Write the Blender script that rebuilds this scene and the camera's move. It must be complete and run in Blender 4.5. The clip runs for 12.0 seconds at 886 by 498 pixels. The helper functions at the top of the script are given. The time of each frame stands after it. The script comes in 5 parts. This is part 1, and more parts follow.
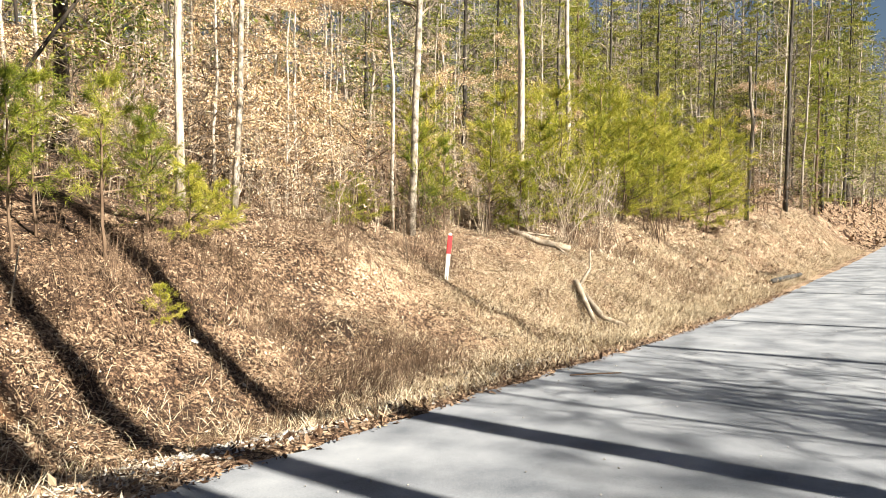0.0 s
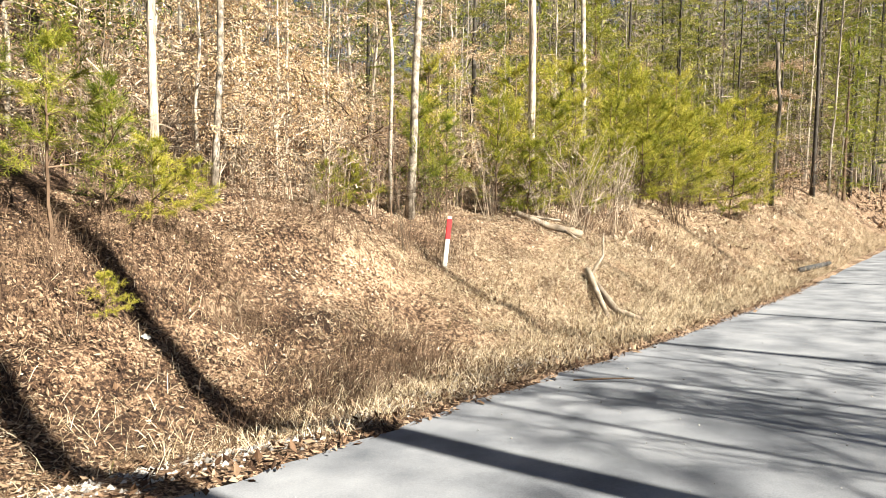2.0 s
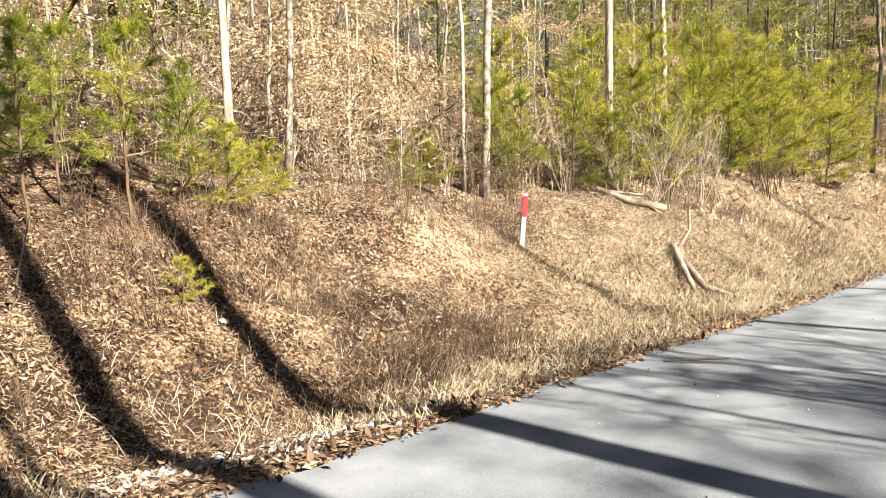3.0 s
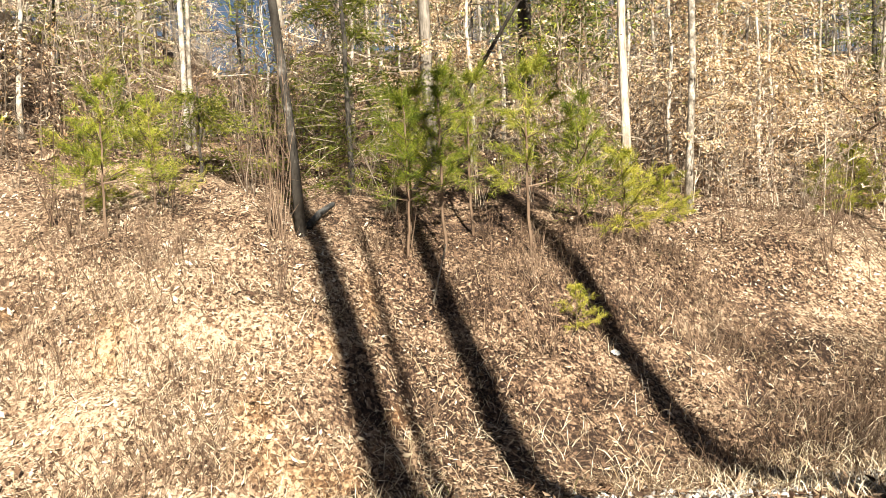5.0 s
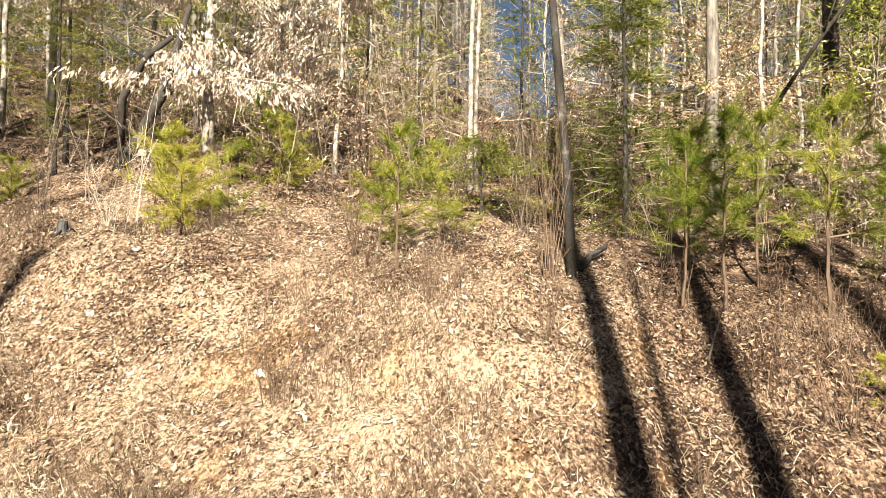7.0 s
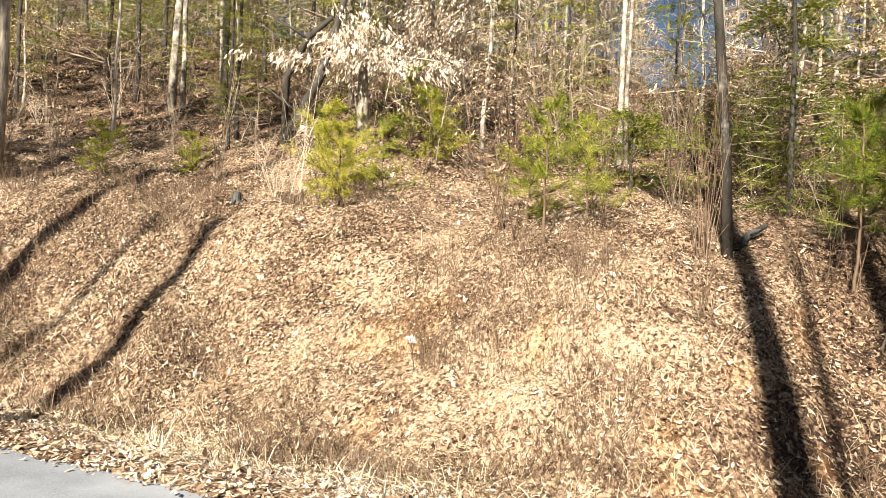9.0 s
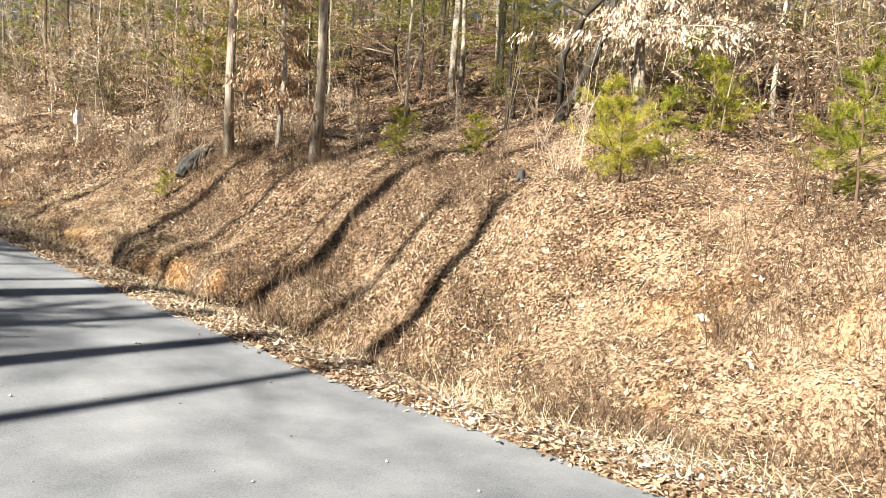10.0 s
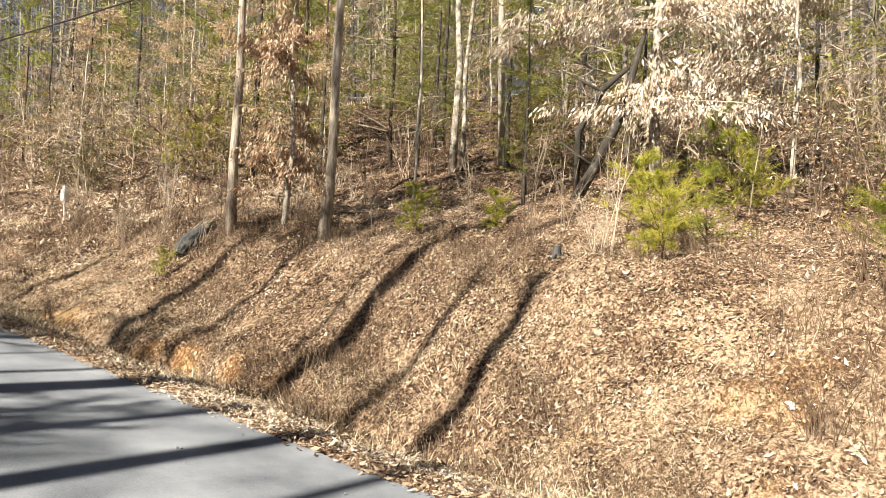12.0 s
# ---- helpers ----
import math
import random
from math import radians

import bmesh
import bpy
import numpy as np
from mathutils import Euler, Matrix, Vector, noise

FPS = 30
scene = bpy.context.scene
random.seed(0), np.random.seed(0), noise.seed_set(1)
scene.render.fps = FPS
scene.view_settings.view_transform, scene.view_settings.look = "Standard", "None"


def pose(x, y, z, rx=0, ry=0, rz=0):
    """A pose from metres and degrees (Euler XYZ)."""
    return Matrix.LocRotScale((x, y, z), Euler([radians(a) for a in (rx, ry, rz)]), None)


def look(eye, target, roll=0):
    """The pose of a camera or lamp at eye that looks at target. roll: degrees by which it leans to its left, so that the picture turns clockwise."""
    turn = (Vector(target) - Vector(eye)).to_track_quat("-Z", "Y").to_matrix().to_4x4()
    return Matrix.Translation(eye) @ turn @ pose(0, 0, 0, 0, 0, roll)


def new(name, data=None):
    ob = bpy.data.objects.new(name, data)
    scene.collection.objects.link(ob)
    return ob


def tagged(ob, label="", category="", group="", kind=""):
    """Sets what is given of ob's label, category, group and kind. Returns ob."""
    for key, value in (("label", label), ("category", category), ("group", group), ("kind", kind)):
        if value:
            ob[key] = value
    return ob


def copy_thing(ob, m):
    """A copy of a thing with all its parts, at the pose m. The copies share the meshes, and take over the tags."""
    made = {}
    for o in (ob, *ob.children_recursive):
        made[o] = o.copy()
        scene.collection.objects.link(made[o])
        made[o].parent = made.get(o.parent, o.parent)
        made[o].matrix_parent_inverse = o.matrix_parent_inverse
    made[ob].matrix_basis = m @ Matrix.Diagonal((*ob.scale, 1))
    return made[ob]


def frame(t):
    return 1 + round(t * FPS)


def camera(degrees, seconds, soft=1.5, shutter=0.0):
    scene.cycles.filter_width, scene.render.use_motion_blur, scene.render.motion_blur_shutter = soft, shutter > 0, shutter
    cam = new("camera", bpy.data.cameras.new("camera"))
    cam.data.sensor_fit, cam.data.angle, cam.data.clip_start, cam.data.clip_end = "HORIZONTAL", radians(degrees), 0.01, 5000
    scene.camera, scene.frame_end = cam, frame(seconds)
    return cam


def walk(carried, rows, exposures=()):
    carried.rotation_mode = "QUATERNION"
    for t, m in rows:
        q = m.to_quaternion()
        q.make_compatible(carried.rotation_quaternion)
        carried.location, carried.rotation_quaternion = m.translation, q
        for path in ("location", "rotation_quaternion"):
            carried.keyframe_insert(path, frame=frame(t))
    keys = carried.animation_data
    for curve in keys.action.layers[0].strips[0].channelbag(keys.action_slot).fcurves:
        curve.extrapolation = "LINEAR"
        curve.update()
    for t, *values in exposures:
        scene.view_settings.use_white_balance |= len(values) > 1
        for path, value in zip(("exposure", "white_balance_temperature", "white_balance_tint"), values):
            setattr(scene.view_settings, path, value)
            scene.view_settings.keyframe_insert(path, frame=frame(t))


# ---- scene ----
cam = camera(64.5, 12.0, soft=0.3)
PATH = [
    (0.0, (-0.176, 0.076, 1.704), (1.4246, 1.2710, 1.6071), 0.66),
    (0.5, (0.065, 0.220, 1.650), (1.6925, 1.3806, 1.5995), 0.41),
    (1.0, (0.324, 0.310, 1.657), (1.9413, 1.4783, 1.5135), 0.08),
    (1.5, (0.604, 0.301, 1.638), (2.1717, 1.5290, 1.4551), 1.71),
    (2.0, (0.814, 0.442, 1.664), (2.3838, 1.6741, 1.5220), 0.97),
    (2.5, (0.931, 0.590, 1.649), (2.4953, 1.8293, 1.5189), -1.22),
    (2.7, (0.960, 0.597, 1.629), (2.4732, 1.8959, 1.4728), -1.18),
    (4.3, (1.296, 0.800, 1.519), (2.2070, 2.5741, 1.3631), -2.74),
    (4.5, (1.273, 0.838, 1.522), (2.0341, 2.6824, 1.3866), -2.40),
    (5.0, (1.225, 0.890, 1.547), (1.7071, 2.8291, 1.4748), -2.10),
    (5.5, (1.197, 0.911, 1.545), (1.4313, 2.8965, 1.5113), -0.77),
    (6.0, (1.181, 0.915, 1.565), (1.1727, 2.9144, 1.5872), -0.29),
    (6.5, (1.157, 0.938, 1.593), (0.9808, 2.9296, 1.6285), 0.66),
    (6.7, (1.196, 0.874, 1.582), (0.9526, 2.8587, 1.6305), 1.48),
    (8.3, (1.160, 0.885, 1.585), (0.8319, 2.8582, 1.5804), -0.50),
    (8.5, (1.146, 0.862, 1.565), (0.7531, 2.8231, 1.5575), -0.33),
    (9.0, (1.142, 0.766, 1.575), (0.4953, 2.6586, 1.5346), 2.48),
    (9.5, (1.134, 0.634, 1.565), (0.1291, 2.3603, 1.4590), 1.62),
    (10.0, (0.966, 0.438, 1.553), (-0.2975, 1.9829, 1.4146), 2.54),
    (10.5, (0.797, 0.409, 1.588), (-0.6102, 1.8215, 1.4271), 2.83),
    (11.0, (0.639, 0.526, 1.589), (-0.7603, 1.9551, 1.5493), 2.81),
    (11.5, (0.324, 0.497, 1.628), (-0.9632, 2.0204, 1.7774), 4.61),
    (12.0, (0.028, 0.345, 1.556), (-1.1727, 1.9430, 1.6359), 2.15),
]
walk(cam, [(t, look(eye, target, roll)) for t, eye, target, roll in PATH], exposures=[(0.0, 1.79), (2.5, 1.79), (5.5, 1.66), (9.0, 1.62), (12.0, 1.45)])

# sun and sky
SUN_AZ, SUN_EL = radians(-90), radians(36)
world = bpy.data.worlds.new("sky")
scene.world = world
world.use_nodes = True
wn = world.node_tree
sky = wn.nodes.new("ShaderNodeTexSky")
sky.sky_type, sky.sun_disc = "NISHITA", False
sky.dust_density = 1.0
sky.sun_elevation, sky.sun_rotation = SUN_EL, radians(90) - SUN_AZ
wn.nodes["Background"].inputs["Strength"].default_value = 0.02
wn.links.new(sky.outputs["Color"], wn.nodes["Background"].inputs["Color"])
sun = bpy.data.lights.new("sun", "SUN")
sun.energy, sun.angle, sun.color = 5.0, radians(0.5), (1.0, 0.905, 0.74)
to_sun = Vector((math.cos(SUN_EL) * math.cos(SUN_AZ), math.cos(SUN_EL) * math.sin(SUN_AZ), math.sin(SUN_EL)))
new("sun", sun).matrix_world = look(to_sun * 60, (0, 0, 0))


# ---- materials ----
def material(name, colours, rough=0.85, scale=6.0, bump=0.3, fine=60.0, island=0.0, spec=0.3, thin=0.0, stretch=(1, 1, 1), object_random=0.0, clay=None, flakes=0.0):
    """A procedural surface: two scales of noise over a ramp of colours, optional variation by piece, relief, and light let through."""
    m = bpy.data.materials.new(name)
    m.use_nodes = True
    nt = m.node_tree
    N, L = nt.nodes, nt.links
    b = N["Principled BSDF"]
    b.inputs["Roughness"].default_value = rough
    b.inputs["Specular IOR Level"].default_value = spec
    geo = N.new("ShaderNodeNewGeometry")
    tex = N.new("ShaderNodeTexCoord")
    mp = N.new("ShaderNodeMapping")
    mp.inputs["Scale"].default_value = stretch
    L.new(tex.outputs["Object"], mp.inputs["Vector"])
    n1, n2 = N.new("ShaderNodeTexNoise"), N.new("ShaderNodeTexNoise")
    for n, s, det in ((n1, scale, 4), (n2, fine, 3)):
        n.inputs["Scale"].default_value, n.inputs["Detail"].default_value = s, det
        L.new(mp.outputs["Vector"], n.inputs["Vector"])
    mix = N.new("ShaderNodeMath")
    mix.operation = "MULTIPLY_ADD"
    L.new(n2.outputs["Fac"], mix.inputs[0])
    mix.inputs[1].default_value = 0.45
    L.new(n1.outputs["Fac"], mix.inputs[2])
    sub = N.new("ShaderNodeMath")
    sub.operation = "SUBTRACT"
    L.new(mix.outputs[0], sub.inputs[0])
    sub.inputs[1].default_value = 0.225
    last = sub
    for amount, source in ((island, geo.outputs["Random Per Island"]), (object_random, None)):
        if amount:
            if source is None:
                source = N.new("ShaderNodeObjectInfo").outputs["Random"]
            a = N.new("ShaderNodeMath")
            a.operation = "MULTIPLY_ADD"
            L.new(source, a.inputs[0])
            a.inputs[1].default_value = amount
            L.new(last.outputs[0], a.inputs[2])
            c = N.new("ShaderNodeMath")
            c.operation = "SUBTRACT"
            L.new(a.outputs[0], c.inputs[0])
            c.inputs[1].default_value = amount / 2
            last = c
    if flakes:
        deep, less = N.new("ShaderNodeAttribute"), N.new("ShaderNodeMath")
        deep.attribute_name, less.operation = "brown_leaves", "MULTIPLY_ADD"
        L.new(deep.outputs["Fac"], less.inputs[0])
        less.inputs[1].default_value = -0.135
        L.new(last.outputs[0], less.inputs[2])
        last = less
        for size, turn, amount in ((flakes, 0.6, 0.42), (flakes * 1.7, 2.0, 0.3)):
            warp, cells, fm = N.new("ShaderNodeMapping"), N.new("ShaderNodeTexVoronoi"), N.new("ShaderNodeMath")
            warp.inputs["Rotation"].default_value, warp.inputs["Scale"].default_value = (0.4, 0.3, turn), (1.5, 1.0, 1.0)
            L.new(tex.outputs["Object"], warp.inputs["Vector"])
            cells.inputs["Scale"].default_value = size
            L.new(warp.outputs["Vector"], cells.inputs["Vector"])
            sep = N.new("ShaderNodeSeparateColor")
            L.new(cells.outputs["Color"], sep.inputs["Color"])
            fm.operation = "MULTIPLY_ADD"
            L.new(sep.outputs["Red"], fm.inputs[0])
            fm.inputs[1].default_value = amount
            off = N.new("ShaderNodeMath")
            off.operation = "SUBTRACT"
            L.new(last.outputs[0], off.inputs[0])
            off.inputs[1].default_value = amount / 2
            L.new(off.outputs[0], fm.inputs[2])
            last = fm
            tall = N.new("ShaderNodeMath")
            tall.operation = "ADD"
            L.new(mix.outputs[0], tall.inputs[0])
            L.new(sep.outputs["Green"], tall.inputs[1])
            mix = tall
    ramp = N.new("ShaderNodeValToRGB")
    el = ramp.color_ramp.elements
    while len(el) < len(colours):
        el.new(0.5)
    for i, col in enumerate(colours):
        el[i].position = 0.22 + 0.56 * i / (len(colours) - 1)
        el[i].color = (*col, 1)
    L.new(last.outputs[0], ramp.inputs["Fac"])
    colour = ramp.outputs["Color"]
    if clay:
        at, r2, mx = N.new("ShaderNodeAttribute"), N.new("ShaderNodeValToRGB"), N.new("ShaderNodeMix")
        at.attribute_name, mx.data_type = "bare_clay", "RGBA"
        while len(r2.color_ramp.elements) < len(clay):
            r2.color_ramp.elements.new(0.5)
        for i, col in enumerate(clay):
            r2.color_ramp.elements[i].position, r2.color_ramp.elements[i].color = 0.3 + 0.4 * i / (len(clay) - 1), (*col, 1)
        L.new(last.outputs[0], r2.inputs["Fac"])
        L.new(at.outputs["Fac"], mx.inputs["Factor"])
        L.new(colour, mx.inputs["A"])
        L.new(r2.outputs["Color"], mx.inputs["B"])
        colour = mx.outputs["Result"]
    L.new(colour, b.inputs["Base Color"])
    if bump:
        bp = N.new("ShaderNodeBump")
        bp.inputs["Strength"].default_value, bp.inputs["Distance"].default_value = bump, 0.02
        L.new(mix.outputs[0], bp.inputs["Height"])
        L.new(bp.outputs["Normal"], b.inputs["Normal"])
    if thin:
        tr, ms = N.new("ShaderNodeBsdfTranslucent"), N.new("ShaderNodeMixShader")
        L.new(ramp.outputs["Color"], tr.inputs["Color"])
        ms.inputs[0].default_value = thin
        L.new(b.outputs[0], ms.inputs[1])
        L.new(tr.outputs[0], ms.inputs[2])
        L.new(ms.outputs[0], N["Material Output"].inputs["Surface"])
    return m


M_SOIL = material("leafy_soil", [(0.022, 0.012, 0.008), (0.105, 0.064, 0.04), (0.235, 0.158, 0.104), (0.42, 0.32, 0.228)], 0.95, 1.9, 1.0, 50, flakes=24.0, clay=[(0.13, 0.062, 0.024), (0.28, 0.155, 0.064), (0.46, 0.32, 0.165)])
M_LITTER = material("dead_leaves", [(0.07, 0.038, 0.023), (0.215, 0.143, 0.093), (0.36, 0.268, 0.184), (0.47, 0.375, 0.275), (0.63, 0.55, 0.45)], 0.8, 0.9, 0, 9, island=0.62, thin=0.08)
M_STRAW = material("straw_grass", [(0.08, 0.05, 0.028), (0.33, 0.25, 0.152), (0.52, 0.43, 0.295), (0.7, 0.62, 0.48)], 0.8, 0.8, 0, 8, island=1.0, thin=0.12)
M_GREENBLADE = material("green_weeds", [(0.0434, 0.0558, 0.0124), (0.0992, 0.112, 0.0248), (0.186, 0.18, 0.0496)], 0.7, 1, 0, 8, island=0.6, thin=0.2)
M_ROAD = material("worn_asphalt", [(0.1, 0.113, 0.138), (0.212, 0.231, 0.265), (0.325, 0.348, 0.388)], 0.9, 1.6, 0.12, 110, spec=0.2)
M_BARK = material("grey_bark", [(0.06, 0.051, 0.042), (0.18, 0.158, 0.133), (0.32, 0.285, 0.247), (0.42, 0.385, 0.345)], 0.9, 9, 1.0, 34, stretch=(1, 1, 0.25), object_random=0.3)
M_PALE = material("pale_bark", [(0.05, 0.042, 0.034), (0.22, 0.192, 0.158), (0.46, 0.42, 0.365), (0.6, 0.57, 0.52)], 0.85, 9, 0.8, 40, stretch=(1, 1, 0.8), object_random=0.2)
M_DARK = material("dark_bark", [(0.0124, 0.00992, 0.00806), (0.0372, 0.0298, 0.0236), (0.0806, 0.0651, 0.0527)], 0.95, 5, 1.0, 30, stretch=(1, 1, 0.25))
M_TWIG = material("bare_twigs", [(0.085, 0.064, 0.047), (0.25, 0.2, 0.153), (0.53, 0.455, 0.365)], 0.85, 2, 0, 12, island=0.5, object_random=0.5)
M_STEM = material("brown_stems", [(0.0661, 0.0407, 0.0264), (0.137, 0.0918, 0.061), (0.219, 0.157, 0.112)], 0.8, 2, 0, 12, island=0.5)
M_NEEDLE = material("pine_needles", [(0.0575, 0.092, 0.0092), (0.161, 0.213, 0.0184), (0.31, 0.345, 0.0345), (0.483, 0.46, 0.0862)], 0.6, 2.2, 0, 9, island=0.45, thin=0.34, object_random=0.22)
M_FIR = material("dark_needles", [(0.045, 0.06, 0.009), (0.12, 0.14, 0.018), (0.24, 0.245, 0.036), (0.38, 0.35, 0.075)], 0.6, 1.0, 0, 9, island=0.35, thin=0.25, object_random=0.25)
M_YELLOWPINE = material("yellow_pine_needles", [(0.09, 0.115, 0.012), (0.23, 0.26, 0.025), (0.42, 0.41, 0.05), (0.58, 0.52, 0.11)], 0.6, 2.2, 0, 9, island=0.45, thin=0.34, object_random=0.22)
M_HOLLY = material("evergreen_leaves", [(0.0255, 0.0425, 0.0068), (0.0765, 0.111, 0.0102), (0.17, 0.204, 0.0213), (0.306, 0.306, 0.051)], 0.35, 1.5, 0, 9, island=0.6, spec=0.5, thin=0.15)
M_BEECH = material("pale_beech_leaves", [(0.36, 0.26, 0.18), (0.54, 0.445, 0.35), (0.66, 0.59, 0.505), (0.74, 0.69, 0.63)], 0.7, 1.5, 0, 9, island=0.5, thin=0.2)
M_RUST = material("rusty_beech_leaves", [(0.27, 0.155, 0.085), (0.43, 0.29, 0.185), (0.58, 0.445, 0.32), (0.68, 0.575, 0.455)], 0.7, 1.5, 0, 9, island=0.5, thin=0.2)
M_DEADWOOD = material("bleached_wood", [(0.136, 0.105, 0.0744), (0.279, 0.236, 0.186), (0.409, 0.372, 0.322)], 0.85, 6, 0.6, 40, stretch=(1, 1, 1))
M_ROT = material("weathered_stump", [(0.016, 0.017, 0.018), (0.055, 0.056, 0.058), (0.14, 0.14, 0.138)], 0.9, 7, 1.0, 40, stretch=(1, 1, 0.3))
M_GRAVEL = material("gravel", [(0.15, 0.145, 0.14), (0.32, 0.315, 0.31), (0.52, 0.52, 0.51)], 0.9, 8, 0.2, 40, island=0.7)
M_RED = material("red_paint", [(0.5, 0.02, 0.03), (0.72, 0.045, 0.05)], 0.6, 6, 0.1, 40)
M_WHITE = material("white_paint", [(0.66, 0.64, 0.6), (0.8, 0.79, 0.77)], 0.6, 6, 0.1, 40)
M_TEAL = material("teal_print", [(0.03, 0.25, 0.24), (0.05, 0.33, 0.31)], 0.6, 6, 0, 40)
M_PAPER = material("white_litter", [(0.7, 0.7, 0.68), (0.82, 0.82, 0.8)], 0.6, 6, 0.1, 40)
M_WIRE = material("black_cable", [(0.012, 0.012, 0.012), (0.03, 0.03, 0.03)], 0.6, 6, 0, 40)
M_FARWOOD = material("far_bare_wood", [(0.06, 0.052, 0.042), (0.2, 0.17, 0.138), (0.42, 0.375, 0.315)], 0.9, 0.3, 0, 3, island=0.7)
M_FARGREEN = material("far_evergreens", [(0.05, 0.068, 0.018), (0.16, 0.185, 0.036), (0.34, 0.35, 0.08)], 0.7, 0.3, 0, 3, island=0.5, thin=0.15)
M_OAK = material("pale_oak_bark", [(0.09, 0.072, 0.056), (0.32, 0.272, 0.222), (0.52, 0.46, 0.39), (0.62, 0.57, 0.5)], 0.9, 14, 1.0, 60, stretch=(1, 1, 0.2))
M_BROWNLEAF = material("brown_wet_leaves", [(0.035, 0.018, 0.01), (0.095, 0.053, 0.031), (0.175, 0.11, 0.068), (0.33, 0.24, 0.165)], 0.75, 0.9, 0, 9, island=0.95)
# lichen blotches; the overall colour is darkened to carry shade on the leaning trunk
M_SHADED_LICHEN = material("shade_darkened_lichen_bark", [(0.016, 0.013, 0.011), (0.045, 0.039, 0.033), (0.06, 0.054, 0.047), (0.22, 0.208, 0.19)], 0.9, 7, 1.0, 40, stretch=(1, 1, 0.6))
M_TAN = material("golden_tan_leaves", [(0.253, 0.149, 0.0747), (0.483, 0.339, 0.19), (0.644, 0.494, 0.316), (0.805, 0.673, 0.494)], 0.7, 1.5, 0, 9, island=0.7, thin=0.25)


# the lie of the land: road profile along x, bank profile by distance u from the road's edge
EDGE = 3.8


def vnoise(x, y, scale, seed):
    """Smooth value noise, -1 to 1, for arrays."""
    lattice = np.random.RandomState(seed).uniform(-1, 1, (64, 64))
    fx, fy = np.asarray(x) / scale + 1000.0, np.asarray(y) / scale + 1000.0
    ix, iy = np.floor(fx).astype(int), np.floor(fy).astype(int)
    tx, ty = fx - ix, fy - iy
    tx, ty = tx * tx * (3 - 2 * tx), ty * ty * (3 - 2 * ty)
    a, b = lattice[ix % 64, iy % 64], lattice[(ix + 1) % 64, iy % 64]
    c, d = lattice[ix % 64, (iy + 1) % 64], lattice[(ix + 1) % 64, (iy + 1) % 64]
    return (a * (1 - tx) + b * tx) * (1 - ty) + (c * (1 - tx) + d * tx) * ty


def blur(a, n, axis):
    k = np.hanning(n + 2)[1:-1]
    k /= k.sum()
    pad = [(0, 0)] * a.ndim
    pad[axis] = (n // 2, n - 1 - n // 2)
    return np.apply_along_axis(lambda v: np.convolve(v, k, "valid"), axis, np.pad(a, pad, mode="edge"))


GX = np.arange(-90, 120.01, 0.25)
ROAD_Z = blur(np.interp(GX, (-90, -45, -30, -20, -13.4, -9, -6, -2.5, 0, 2.7, 5, 8, 11, 16, 22, 30, 45, 120),
                        (6.6, 3.9, 2.7, 1.9, 1.27, 0.8, 0.5, 0.22, 0.14, 0.05, -0.01, -0.1, -0.18, -0.25, -0.22, -0.1, 0.2, 2.0)), 9, 0)
NODES_U = (0, 0.5, 1.0, 1.6, 2.4, 3.2, 4.2, 5.5, 7.5, 11, 16, 22, 40, 70)
STATIONS = {
    -40: (0, 0, 0, 0.1, 0.4, 0.7, 1.1, 1.6, 2.4, 4.2, 6.5, 8.5, 12.5, 19),
    -21: (0, 0, -0.05, 0, 0.25, 0.5, 0.9, 1.3, 1.9, 3.4, 5.5, 7.5, 12.5, 19),
    -14: (0, -0.05, -0.2, -0.3, 0.1, 0.55, 1.1, 1.5, 2, 3.2, 5, 7, 12.5, 19),
    -8: (0, -0.05, -0.25, -0.42, 0.12, 0.6, 1.3, 1.75, 2.5, 3.9, 5.7, 7, 12.5, 19),
    -4: (0, -0.05, -0.25, -0.38, 0.05, 0.75, 1.5, 1.95, 2.6, 3.8, 5.6, 7, 12.5, 19),
    -1.5: (0, -0.03, -0.15, -0.2, 0.08, 0.55, 1.3, 1.75, 2.3, 3.4, 5.2, 6.4, 10.5, 15),
    1: (0, -0.03, -0.15, -0.15, 0.4, 0.92, 1.38, 1.75, 2.4, 3.5, 5.2, 6.1, 10.5, 15),
    2.8: (0, -0.05, -0.2, -0.27, 0.0, 0.36, 0.92, 1.5, 2.2, 3.35, 5.1, 6.1, 11, 16),
    4: (0, -0.05, -0.2, -0.28, 0.02, 0.45, 1.1, 1.58, 2.2, 3.3, 5, 6.2, 12.5, 19),
    8: (0, -0.03, -0.12, -0.12, 0.08, 0.42, 1.3, 1.62, 2, 2.9, 4.5, 6, 12.5, 19),
    10: (0, -0.02, -0.08, -0.04, 0.15, 0.42, 0.95, 1.5, 2, 2.8, 4.4, 6, 12.5, 19),
    13: (0, 0, 0.04, 0.15, 0.6, 1, 1.4, 1.65, 2, 2.8, 4.3, 6, 12.5, 19),
    25: (0, 0.05, 0.15, 0.35, 0.9, 1.3, 1.8, 2.1, 2.5, 3.2, 4.4, 6, 13, 19),
    38: (0, 0.05, 0.2, 0.6, 1.5, 2.1, 2.5, 2.8, 3.1, 3.6, 4.6, 6, 13, 19),
    60: (0, 0.05, 0.2, 0.6, 1.5, 2.1, 2.5, 2.8, 3.1, 3.6, 4.6, 6, 13, 19),
}
GU = np.arange(0, 70.01, 0.1)
rows_u = np.array([np.interp(GU, NODES_U, z) for z in STATIONS.values()])
keys_x = np.array(list(STATIONS))
BANK = np.array([np.interp(GX, keys_x, rows_u[:, k]) for k in range(len(GU))]).T
BANK = blur(blur(BANK, 9, 0), 7, 1)
BANK -= BANK[:, :1]


